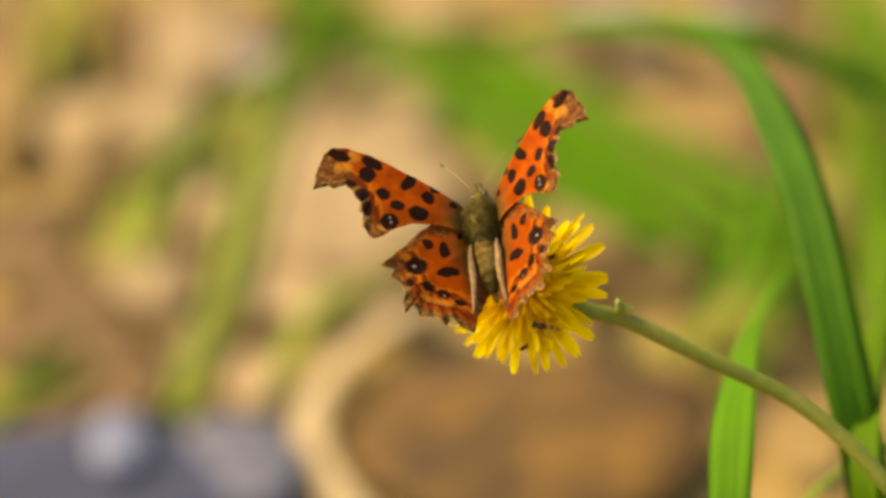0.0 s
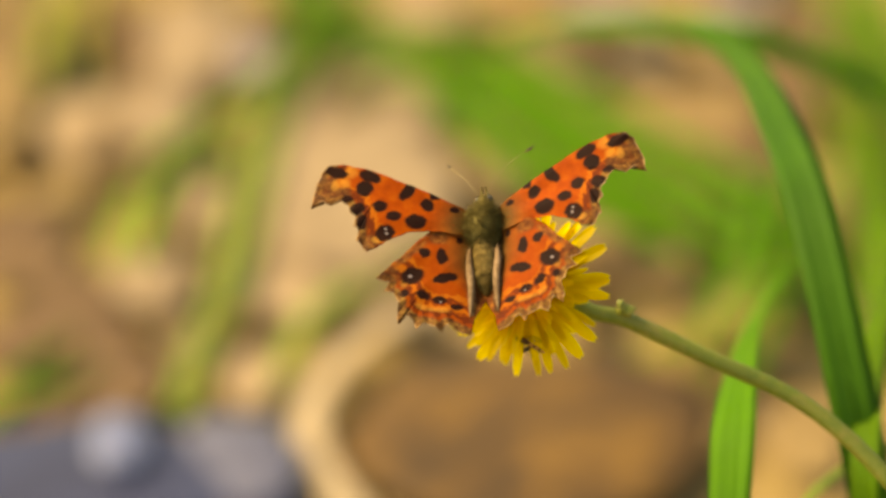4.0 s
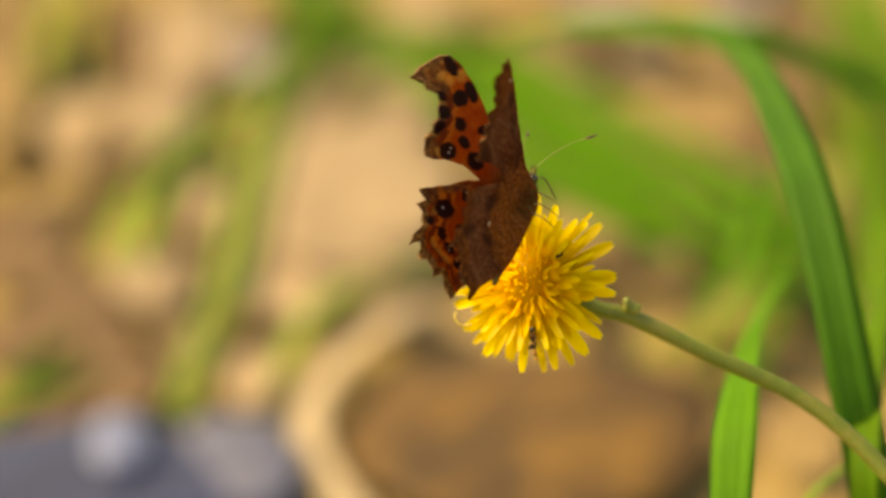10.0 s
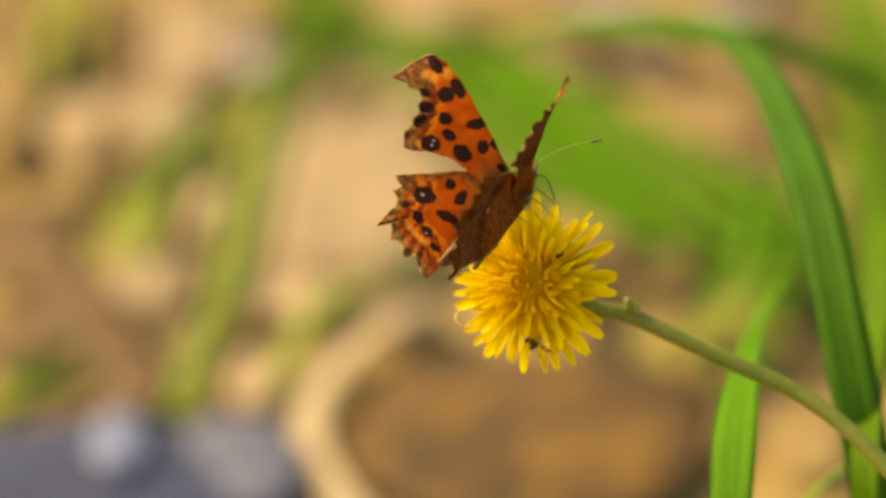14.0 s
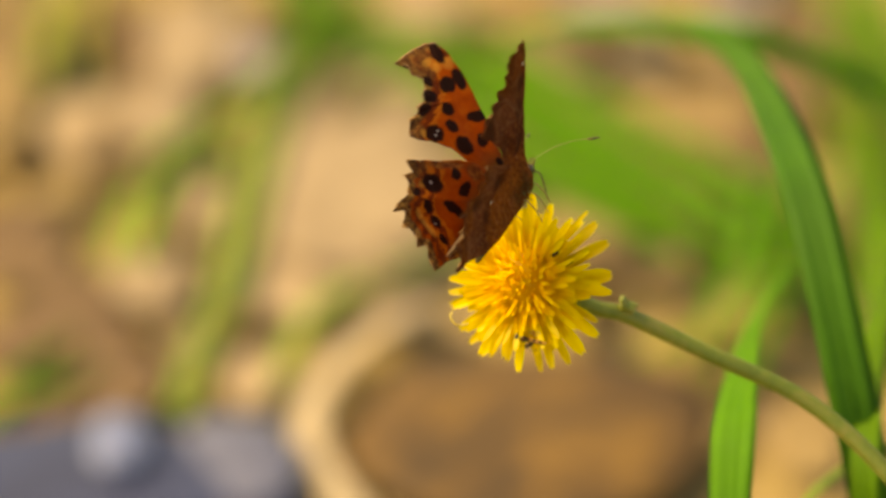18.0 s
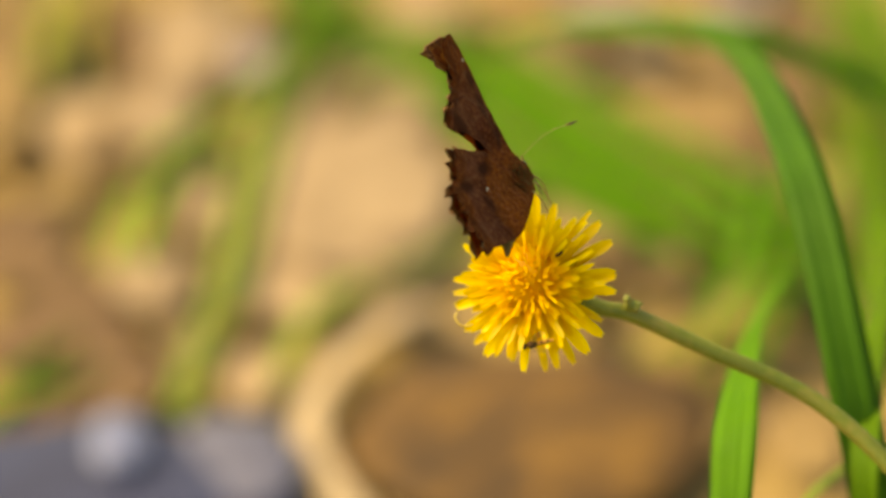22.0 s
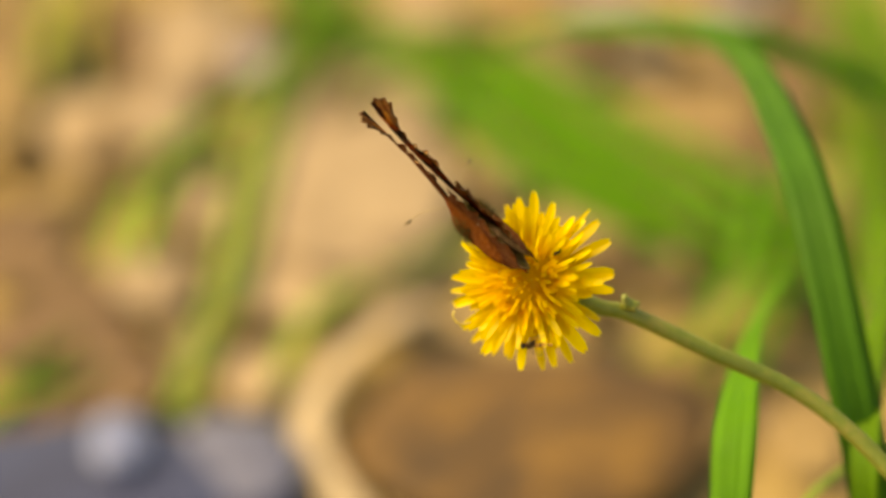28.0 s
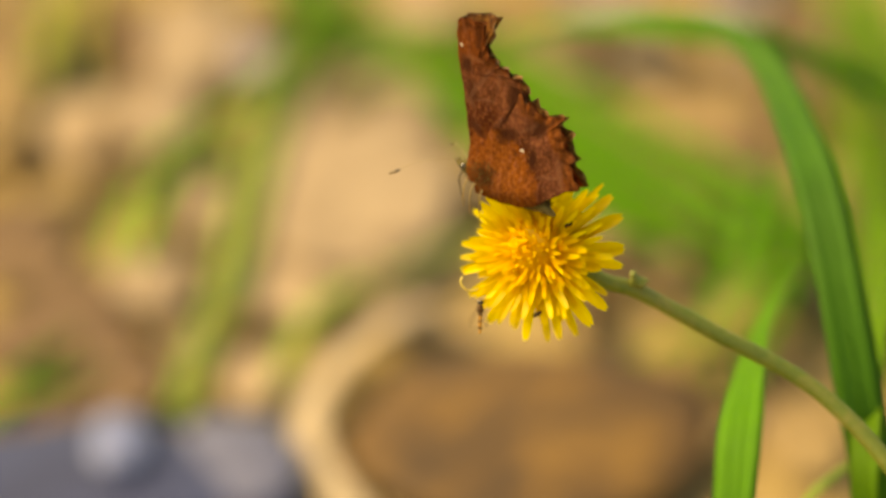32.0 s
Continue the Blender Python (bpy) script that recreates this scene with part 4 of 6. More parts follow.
CURL = 1.6
FORE_LINE = ((-1.2, 1.8), (5, 4.6), (10, 7.1), (15, 9.3), (18.6, 10.5), (21.0, 10.7), (22.3, 9.8), (23.3, 7.3), (24.1, 4.4), (22.5, 5.1), (21.0, 4.2), (19.9, 4.7), (18.5, 3.8), (18.4, 2.4), (17.5, 1.8), (17.9, 0.3),
             (17.1, -0.4), (17.6, -2.0), (17.0, -2.8), (16.1, -4.2), (14.6, -3.7), (12.8, -2.2), (10, -1.1), (7, -0.8), (3.5, -1.4), (-1.4, -2.2))
HIND_LINE = ((-2.0, 2.4), (2.4, 2.0), (6.4, 1.0), (9, -0.8), (11.6, -3.6), (14.9, -6.4), (14.0, -7.1), (13.2, -7.3), (14.1, -8.5), (12.6, -9.2), (11.9, -10.6), (12.2, -12.4), (12.2, -14.6), (10.8, -13.0), (9.9, -13.9), (9.4, -15.4),
             (8.3, -14.3), (7.3, -14.8), (6.0, -16.1), (5.1, -14.9), (4.0, -15.5), (1.6, -16.9), (0.9, -14.2), (-0.6, -11.4), (-2.2, -8.5), (-3.0, -5), (-2.8, -1))


def wing_mesh(line, centre, rim_from, rim_to, side, top, under, camber, curl):
    """A thin wing: an upper and an under sheet of rings round a centre, with ribbed relief; side: 1 or -1."""
    edge = []
    for i, (x, y) in enumerate(line):
        x2, y2 = line[(i + 1) % len(line)]
        for k in range(4):
            f = k / 4
            edge.append((x + (x2 - x) * f, y + (y2 - y) * f))
    rim = [Vector((*p, 0)) for p in edge[4 * rim_from:4 * rim_to + 1]]
    shares = (0.0, 0.3, 0.52, 0.68, 0.78, 0.86, 0.92, 0.97, 1.0)
    rng = random.Random(len(line))
    edge = [(x + rng.uniform(-0.1, 0.1), y + rng.uniform(-0.1, 0.1)) for x, y in edge]
    run = [0.0]
    for p, q in zip(edge, edge[1:]):
        run.append(run[-1] + math.hypot(q[0] - p[0], q[1] - p[1]))
    verts, faces, far, along = [], [], [], []
    n = len(edge)
    for sheet in (1, -1):
        for s in shares[1:]:
            for k, (x, y) in enumerate(edge):
                px, py = centre[0] + (x - centre[0]) * s, centre[1] + (y - centre[1]) * s
                angle = math.atan2(py, px + 2)
                z = camber * math.sin(math.pi * min(1, max(0, px / 24))) + 0.22 * math.sin(angle * 16) * min(1, max(0, px) / 8) + 0.30 * s ** 6 * math.sin(2.1 * run[k]) * (4 * rim_from < k < 4 * rim_to) + 0.035 * sheet - curl * max(0.0, (px - 0.35 * py - 16.5) / 6.3) ** 1.5 - 1.5 * math.exp(-((px + 0.5) / 2.2) ** 2) * min(1, max(0, (py + 13) / 7))
                verts.append((side * px * MM, py * MM, z * MM))
                p = Vector((px, py, 0))
                far.append(min((p - q).length for q in rim))
                along.append(run[k])
        verts.append((side * centre[0] * MM, centre[1] * MM, (camber + 0.035 * sheet) * MM))
        far.append(9.0)
        along.append(0.0)
    rings = len(shares) - 1
    half = rings * n + 1
    for o, flip in ((0, side < 0), (half, side > 0)):
        for k in range(rings - 1):
            for j in range(n):
                q = (o + k * n + j, o + k * n + (j + 1) % n, o + (k + 1) * n + (j + 1) % n, o + (k + 1) * n + j)
                faces.append(q if flip else q[::-1])
        for j in range(n):
            q = (o + half - 1, o + (j + 1) % n, o + j)
            faces.append(q if flip else q[::-1])
    o = (rings - 1) * n
    for j in range(n):
        faces.append((o + j, o + (j + 1) % n, half + o + (j + 1) % n, half + o + j))
    me = bpy.data.meshes.new("wing")
    me.from_pydata(verts, [], faces)
    me.materials.append(top)
    me.materials.append(under)
    count = (rings - 1) * n + n
    for i, f in enumerate(me.polygons):
        f.material_index = 0 if i < count else 1
        f.use_smooth = True
    me.attributes.new("rim", "FLOAT", "POINT").data.foreach_set("value", far)
    me.attributes.new("along", "FLOAT", "POINT").data.foreach_set("value", along)
    me.update()
    return me


def hairs(bm, centre, size, count, long, seed):
    """Short hairs that stand out of a rounded body, combed backwards."""
    rng = random.Random(seed)
    for _ in range(count):
        d = Vector((rng.gauss(0, 1), rng.gauss(0, 1), rng.gauss(0, 1))).normalized()
        p = Vector(centre) + Vector((d.x * size[0], d.y * size[1], d.z * size[2])) * 0.96
        way = (d + Vector((rng.uniform(-0.3, 0.3), -0.5 + rng.uniform(-0.3, 0.3), rng.uniform(-0.2, 0.3)))).normalized()
        a = way.orthogonal().normalized() * 0.00006
        b = way.cross(a)
        tip = bm.verts.new(p + way * long * rng.uniform(0.6, 1.3))
        q = [bm.verts.new(p + v) for v in (a, -0.5 * a + 0.87 * b, -0.5 * a - 0.87 * b)]
        for i in range(3):
            bm.faces.new((q[i], q[(i + 1) % 3], tip))


def build_butterfly():
    fly = tagged(new("butterfly"), "orange comma butterfly with ragged dark-spotted wings, feeding on the dandelion", "butterfly")
    bm = bmesh.new()
    blob(bm, (0, 0.0012, 0.0001), (0.0023, 0.0036, 0.0018), None, 0.08, 1)
    hairs(bm, (0, 0.0012, 0.0001), (0.0023, 0.0036, 0.0018), 1500, 0.0014, 3)
    part("thorax", bm, FUR, fly, "furry olive-brown thorax")
    bm = bmesh.new()
    tube(bm, [(0, -0.0012, -0.0002), (0, -0.004, -0.0007), (0, -0.008, -0.0014), (0, -0.0112, -0.0022)],
         lambda s: (0.0016 + 0.0003 * math.sin(math.pi * min(1, s * 1.3)) - 0.0013 * max(0, s - 0.55) / 0.45) * (1 - 0.07 * (0.5 + 0.5 * math.cos(s * 2 * math.pi * 8))), 12, 48)
    hairs(bm, (0, -0.0050, -0.0008), (0.0014, 0.0050, 0.0014), 800, 0.0008, 4)
    part("abdomen", bm, ABDOMEN_SKIN, fly, "brown ringed abdomen")
    bm = bmesh.new()
    blob(bm, (0, 0.0054, -0.0005), (0.0012, 0.0011, 0.0011), None, 0.05, 5)
    for s in (-1, 1):
        tube(bm, [(s * 0.0003, 0.0060, -0.0008), (s * 0.0004, 0.0070, -0.0006), (s * 0.00025, 0.0079, -0.0001)], lambda s: 0.0004 * (1 - 0.8 * s), 6, 6)
    hairs(bm, (0, 0.0054, -0.0005), (0.0012, 0.0011, 0.0011), 90, 0.0006, 6)
    head = part("head", bm, FUR, fly, "small brown head with pointed palps")
    bm = bmesh.new()
    tube(bm, [(0, 0.0062, -0.0012), (0, 0.0072, -0.0030), (0, 0.0066, -0.0052), (0, 0.0058, -0.0068)], 0.00012, 6, 12)
    part("proboscis", bm, CHITIN, fly, "thin dark proboscis reaching into the florets")
    for s in (-1, 1):
        bm = bmesh.new()
        blob(bm, (s * 0.0009, 0.0057, -0.0004), (0.0005, 0.0007, 0.0007), None, 0, 0, 2)
        part("eye", bm, EYE_SKIN, head)
        bm = bmesh.new()
        tube(bm, [(s * 0.0005, 0.0062, 0.0003), (s * 0.0026, 0.0093, 0.0001), (s * 0.0047, 0.0120, -0.0009), (s * 0.0064, 0.0141, -0.0025)], 0.00004, 6, 16)
        feeler = part("antenna", bm, ANTENNA_SKIN, fly, "pale thin antenna with a dark club")
        bm = bmesh.new()
        tube(bm, [(s * 0.0060, 0.0136, -0.0021), (s * 0.0064, 0.0141, -0.0025), (s * 0.0070, 0.0149, -0.0030)], lambda k: 0.00007 + 0.00014 * math.sin(math.pi * min(1, 0.25 + 0.7 * k)), 8, 8)
        part("club", bm, CLUB_SKIN, feeler, "dark club with a pale tip")
        for y, out, down in ((0.0026, 0.0021, 0.0062), (0.0008, 0.0027, 0.0066), (-0.0008, 0.0024, 0.0070)):
            bm = bmesh.new()
            tube(bm, [(s * 0.0008, y, -0.0014), (s * out, y + 0.0012, -0.0012), (s * (out + 0.0004), y + 0.0016, -0.0034), (s * (out - 0.0004), y + 0.0020, -down)], lambda k: 0.00016 - 0.00008 * k, 6, 14)
            part("leg", bm, LEG_SKIN, fly, "thin tan leg")
    for ob in fly.children_recursive:
        ob.data.transform(Matrix.Translation((0, 0, 0.0011)))
    wings = {}
    for s, side in ((-1, "left"), (1, "right")):
        fore = wing_mesh(FORE_LINE, (14, 6.0), 5, 19, s, FORE_TOP, FORE_UNDER, 0.5, CURL)
        hind = wing_mesh(HIND_LINE, (7, -7), 5, 21, s, HIND_TOP, HIND_UNDER, 0.4, 0.0)
        wings[side] = (part("forewing", fore, None, fly, "orange forewing with black spots and a hooked brown tip, brown below"),
                       part("hindwing", hind, None, fly, "orange scalloped hindwing with black spots, mottled brown below"))
        bm = bmesh.new()
        tube(bm, [(s * 0.0011, -0.0022, 0.0003), (s * 0.0013, -0.005, 0.0004), (s * 0.0012, -0.009, 0.0004), (s * 0.0016, -0.0138, 0.0002)], lambda k: 0.00006 + 0.0005 * math.sin(math.pi * k) ** 0.7, 8, 16)
        hairs(bm, (s * 0.0012, -0.008, 0.0003), (0.0004, 0.0056, 0.0003), 200, 0.0007, 8)
        part("fold_fringe", bm, FRINGE, wings[side][1], "pale hairy fringe along the inner wing fold")
    return fly, wings


def build_hoverfly():
    grow = 0.82
    fly = tagged(new("hoverfly"), "small slender hoverfly with a banded brown abdomen", "hoverfly")
    bm = bmesh.new()
    blob(bm, (0, 0, 0.0007), (0.00065, 0.0009, 0.00065), None, 0.05, 2, 2)
    part("thorax", bm, FLY_DARK, fly, "dark shiny thorax")
    bm = bmesh.new()
    blob(bm, (0, 0.0012, 0.0007), (0.0007, 0.00045, 0.0006), None, 0, 2, 2)
    part("head", bm, EYE_SKIN, fly, "dark head with large eyes")
    for i in range(9):
        bm = bmesh.new()
        blob(bm, (0, -0.0010 - 0.00040 * i, 0.00065 - 0.00002 * i), (0.00046 - 0.00002 * i + 0.00006 * (i in (3, 4, 5, 6)), 0.00027, 0.00034), None, 0, 0, 2)
        part("segment", bm, FLY_DARK if i % 3 == 0 else BAND_PALE, fly)
    for s in (-1, 1):
        bm = bmesh.new()
        ring = [bm.verts.new((s * x * MM, y * MM, (1.15 + 0.04 * i % 2) * MM)) for i, (x, y) in enumerate(((0.4, 0.3), (1.4, -0.6), (2.0, -2.0), (2.0, -3.0), (1.5, -3.5), (0.9, -2.6), (0.4, -1.0)))]
        bm.faces.new(ring)
        bmesh.ops.solidify(bm, geom=bm.faces[:], thickness=0.00003)
        part("wing", bm, FLY_WING, fly, "clear brownish wing")
        for y in (0.0006, 0.0, -0.0006):
            bm = bmesh.new()
            tube(bm, [(s * 0.0004, y, 0.0003), (s * 0.0011, y + 0.0002, 0.0005), (s * 0.0015, y + 0.0003, -0.0003)], 0.00004, 5, 6)
            part("leg", bm, FLY_DARK, fly)
    for ob in fly.children:
        ob.data.transform(Matrix.Scale(grow, 4))
    return fly


FLY_DARK = speckled("fly_dark_brown", (0.03, 0.014, 0.005), (0.075, 0.034, 0.011), (0.13, 0.06, 0.02), 900, 0.55, 0.00005)
for _m in (FLY_DARK, GAP_SHADE, FUR, FRINGE, ABDOMEN_SKIN):
    _m.node_tree.nodes["Principled BSDF"].inputs["Specular IOR Level"].default_value = 0.1
BAND_PALE = speckled("fly_band_orange", (0.30, 0.12, 0.014), (0.40, 0.18, 0.024), (0.48, 0.25, 0.04), 900, 0.5, 0.00005)
FLY_WING, _t, _p = nodes("fly_wing")
_p.inputs["Alpha"].default_value, _p.inputs["Roughness"].default_value, _p.inputs["Base Color"].default_value = 0.13, 0.3, (0.16, 0.09, 0.04, 1)

build_ground()
build_stones()
scatter_litter()
scatter_surroundings()
build_far_grass()
scatter_stalks()
tall_blade, short_blade = build_near_grass()
dandelion = build_dandelion()
butterfly, wings = build_butterfly()
hoverfly = build_hoverfly()


# ---- movement ----
def seen(x, y, z, a, b, c):
    """A pose in the axes of sight: millimetres from the middle of the plane of focus, and a turn vector in degrees."""
    v = Vector((radians(a), radians(b), radians(c)))
    turn = Matrix.Rotation(v.length, 3, v) if v.length > 1e-6 else Matrix.Identity(3)
    return Matrix.Translation(FOCUS + AXES @ Vector((x, y, z)) * MM) @ (AXES @ turn).to_4x4()


def fore(side, lift, sweep):
    return pose(side * 0.0012, 0.0015, 0.0011) @ Matrix.Rotation(radians(-side * lift), 4, "Y") @ Matrix.Rotation(radians(side * sweep), 4, "Z")


def hind(side, lift, sweep):
    return pose(side * 0.0012, 0, 0.0007) @ Matrix.Rotation(radians(-side * min(lift, 91)), 4, "Y") @ Matrix.Rotation(radians(side * sweep), 4, "Z")


def swayed(ob, centre, x, y, turn):
    """ob moved by x, y millimetres in the plane of sight and turned in that plane round a centre; degrees, counter-clockwise."""
    spin = Matrix.Rotation(radians(turn), 4, BACK)
    return Matrix.Translation(RIGHT * (x * MM) + UP * (y * MM)) @ Matrix.Translation(centre) @ spin @ Matrix.Translation(-centre) @ Matrix.Translation(ob)


def motions():
    walk(butterfly, [
        (0, seen(6.28, 2.40, 3.42, -26.4, -24.3, 11.9)), (0.2, seen(6.14, 2.17, 3.77, -25.9, -22.3, 9.7)),
        (0.3, seen(6.11, 2.11, 3.93, -26.4, -21.1, 9.4)), (0.4, seen(6.06, 1.97, 4.11, -26.1, -20.2, 9.4)),
        (0.5, seen(6.05, 1.86, 4.29, -26.3, -19.5, 10.4)), (0.6, seen(6.27, 1.64, 4.46, -26.1, -17.8, 11.1)),
        (0.8, seen(5.65, 1.76, 4.82, -28.1, -17.6, 9.3)), (1, seen(5.49, 1.62, 5.17, -28.4, -17.1, 9.5)),
        (1.2, seen(5.79, 1.41, 5.06, -28.1, -17.6, 7.3)), (1.4, seen(5.47, 1.77, 4.96, -29.1, -17.3, 8.1)),
        (1.5, seen(5.38, 1.86, 4.92, -29.2, -17.5, 7.5)), (1.7, seen(5.78, 1.61, 4.82, -28.6, -17.3, 7.9)),
        (2, seen(5.71, 1.75, 4.67, -29.0, -17.4, 9.1)), (2.4, seen(5.61, 1.72, 4.51, -28.5, -18.6, 7.1)),
        (3, seen(5.66, 1.75, 4.25, -28.8, -21.2, 7.7)), (3.4, seen(5.99, 1.95, 4.23, -29.5, -21.0, 6.6)),
        (5.5, seen(6.49, 1.54, 4.05, -29.2, -27.5, 6.2)), (5.7, seen(6.45, 1.95, 4.03, -29.5, -29.9, 4.9)),
        (5.8, seen(6.98, 1.93, 4.03, -32.7, -30.3, 5.3)), (5.9, seen(6.88, 1.99, 4.02, -31.8, -30.8, 3.7)),
        (6, seen(7.23, 1.72, 4.00, -31.9, -30.4, 5.8)), (6.1, seen(7.04, 1.98, 3.96, -28.1, -31.8, 1.3)),
        (6.2, seen(7.01, 2.65, 3.91, -31.1, -30.8, 2.9)), (6.4, seen(7.39, 3.14, 3.80, -30.5, -28.7, 5.6)),
        (6.6, seen(7.59, 4.00, 3.69, -32.8, -34.0, -4.6)), (6.7, seen(8.26, 3.50, 3.64, -29.9, -33.7, -1.3)),
        (6.8, seen(8.40, 3.89, 3.58, -30.8, -33.7, -3.5)), (6.9, seen(8.59, 4.07, 3.52, -30.1, -34.0, -4.1)),
        (7, seen(8.67, 4.32, 3.47, -29.1, -35.0, -5.1)), (7.1, seen(8.40, 4.74, 3.51, -28.8, -35.3, -7.2)),
        (7.3, seen(8.48, 4.26, 3.57, -26.2, -33.3, -2.8)), (7.5, seen(8.60, 4.09, 3.63, -24.4, -34.4, -3.6)),
        (7.7, seen(8.68, 4.65, 3.70, -24.0, -34.6, -4.7)), (7.9, seen(9.46, 4.83, 3.77, -28.2, -34.5, -5.6)),
        (8, seen(9.53, 4.87, 3.80, -27.7, -34.7, -5.3)), (8.2, seen(9.53, 5.03, 3.84, -23.6, -36.5, -9.0)),
        (8.4, seen(9.57, 4.50, 3.88, -21.1, -34.7, -5.1)), (8.6, seen(9.80, 4.35, 3.91, -19.4, -35.4, -6.1)),
        (8.8, seen(9.79, 5.31, 3.96, -16.4, -36.1, -6.6)), (8.9, seen(10.31, 5.46, 3.98, -18.2, -37.2, -9.6)),
        (9, seen(11.18, 5.47, 4.00, -22.2, -37.0, -12.0)), (9.2, seen(11.11, 5.21, 4.02, -21.5, -39.0, -9.6)),
        (9.4, seen(11.14, 5.36, 4.04, -24.9, -38.8, -13.7)), (9.6, seen(10.76, 5.28, 4.05, -22.6, -39.6, -11.9)),
        (9.8, seen(10.56, 5.02, 4.07, -21.5, -41.9, -11.6)), (10, seen(10.95, 5.04, 4.10, -26.7, -43.2, -13.8)),
        (10.2, seen(10.57, 5.30, 4.10, -29.2, -45.3, -15.5)), (10.4, seen(10.32, 5.01, 4.11, -27.9, -45.2, -17.4)),
        (10.6, seen(10.04, 4.66, 4.11, -25.5, -45.7, -18.2)), (10.8, seen(9.46, 4.93, 4.12, -25.6, -48.8, -22.8)),
        (11, seen(9.27, 5.07, 4.12, -29.9, -49.4, -21.8)), (11.2, seen(9.31, 5.32, 4.12, -30.8, -49.8, -21.7)),
        (11.5, seen(9.51, 5.26, 4.09, -29.6, -47.6, -22.6)), (11.8, seen(9.43, 5.47, 4.06, -28.3, -48.5, -20.2)),
        (12, seen(9.39, 5.68, 4.05, -28.2, -48.9, -18.7)), (12.2, seen(9.38, 5.35, 4.12, -24.0, -51.3, -18.2)),
        (12.4, seen(10.28, 4.51, 4.19, -25.8, -53.2, -22.1)), (13, seen(11.08, 3.87, 4.41, -27.3, -64.2, -23.1)),
        (13.4, seen(10.60, 4.61, 4.34, -28.8, -59.4, -21.3)), (13.7, seen(10.36, 5.22, 4.28, -31.1, -54.6, -24.1)),
        (13.8, seen(10.00, 5.89, 4.28, -32.5, -51.1, -20.8)), (14, seen(9.95, 6.26, 4.24, -36.0, -49.9, -21.4)),
        (14.1, seen(10.20, 6.30, 4.24, -40.4, -48.2, -22.5)), (14.2, seen(10.27, 6.46, 4.25, -40.7, -46.7, -27.5)),
        (14.5, seen(9.96, 6.42, 4.25, -39.1, -48.3, -25.0)), (16.5, seen(8.73, 5.76, 4.25, -32.4, -50.9, -19.4)),
        (16.8, seen(8.71, 5.41, 4.25, -32.0, -50.0, -17.9)), (17, seen(8.45, 5.51, 4.25, -30.4, -50.8, -18.0)),
        (17.2, seen(8.74, 5.56, 4.18, -29.8, -48.4, -17.8)), (17.4, seen(9.01, 5.94, 4.12, -32.6, -46.8, -17.8)),
        (17.7, seen(9.34, 6.87, 4.04, -37.8, -43.9, -18.4)), (17.9, seen(9.79, 6.61, 3.97, -37.9, -40.4, -18.4)),
        (18, seen(9.81, 7.04, 3.94, -39.3, -39.9, -18.3)), (18.2, seen(9.53, 7.20, 3.97, -36.3, -38.8, -12.1)),
        (18.4, seen(9.95, 7.35, 4.00, -37.8, -41.3, -13.7)), (18.6, seen(10.38, 6.99, 4.02, -37.0, -43.6, -15.6)),
        (19, seen(10.72, 7.17, 4.08, -36.4, -45.6, -13.7)), (19.5, seen(9.83, 6.76, 3.89, -35.4, -38.3, -10.1)),
        (19.7, seen(9.31, 6.58, 3.81, -33.8, -37.8, -5.1)), (19.9, seen(8.77, 6.49, 3.74, -32.4, -36.2, -4.5)),
        (20, seen(8.60, 6.74, 3.70, -35.3, -34.6, -1.9)), (20.2, seen(8.66, 7.02, 3.67, -39.0, -32.4, -4.6)),
        (20.4, seen(8.92, 6.67, 3.64, -40.2, -30.4, -5.5)), (20.8, seen(9.16, 6.54, 3.57, -43.8, -27.0, -7.5)),
        (21, seen(9.19, 6.36, 3.54, -44.7, -26.5, -6.6)), (21.2, seen(8.53, 6.95, 3.39, -42.7, -27.0, -4.3)),
        (21.5, seen(8.65, 7.22, 3.19, -44.7, -29.8, 2.1)), (21.7, seen(9.37, 7.17, 3.29, -43.0, -31.1, 0.7)),
        (21.9, seen(10.34, 7.59, 3.41, -46.7, -32.4, 0.4)), (22, seen(10.53, 7.58, 3.46, -45.6, -35.6, 4.4)),
        (22.3, seen(9.78, 7.20, 3.41, -47.0, -30.6, 9.4)), (22.4, seen(9.60, 6.83, 3.40, -46.4, -27.6, 9.3)),
        (22.5, seen(9.25, 6.70, 3.38, -46.6, -25.9, 11.1)), (22.7, seen(8.51, 6.82, 3.36, -47.6, -20.3, 16.0)),
        (22.9, seen(9.09, 5.65, 3.32, -49.3, -18.1, 17.2)), (23, seen(8.52, 5.73, 3.31, -49.6, -16.0, 18.1)),
        (23.2, seen(8.20, 5.60, 3.25, -48.2, -19.4, 22.5)), (23.4, seen(8.23, 5.55, 3.20, -47.2, -17.3, 19.7)),
        (23.7, seen(7.71, 5.66, 3.12, -46.7, -19.5, 20.6)), (24, seen(7.63, 5.87, 3.03, -46.9, -20.8, 24.0)),
        (24.2, seen(7.58, 5.60, 2.95, -46.3, -17.5, 23.6)), (24.4, seen(7.83, 5.31, 2.86, -45.3, -17.0, 31.7)),
        (24.7, seen(7.76, 5.33, 2.75, -48.6, -14.6, 37.2)), (24.9, seen(8.33, 5.43, 2.67, -49.8, -4.7, 31.9)),
        (25, seen(8.11, 5.86, 2.64, -52.8, -2.9, 31.2)), (25.2, seen(8.16, 5.75, 2.51, -51.0, -2.5, 34.2)),
        (25.4, seen(7.76, 5.71, 2.40, -50.7, -2.1, 35.3)), (25.5, seen(7.55, 5.46, 2.33, -50.7, -2.6, 35.7)),
        (27.5, seen(5.42, 3.57, 1.09, -41.1, 0.1, 51.2)), (27.6, seen(5.78, 3.26, 0.97, -39.1, -1.5, 53.0)),
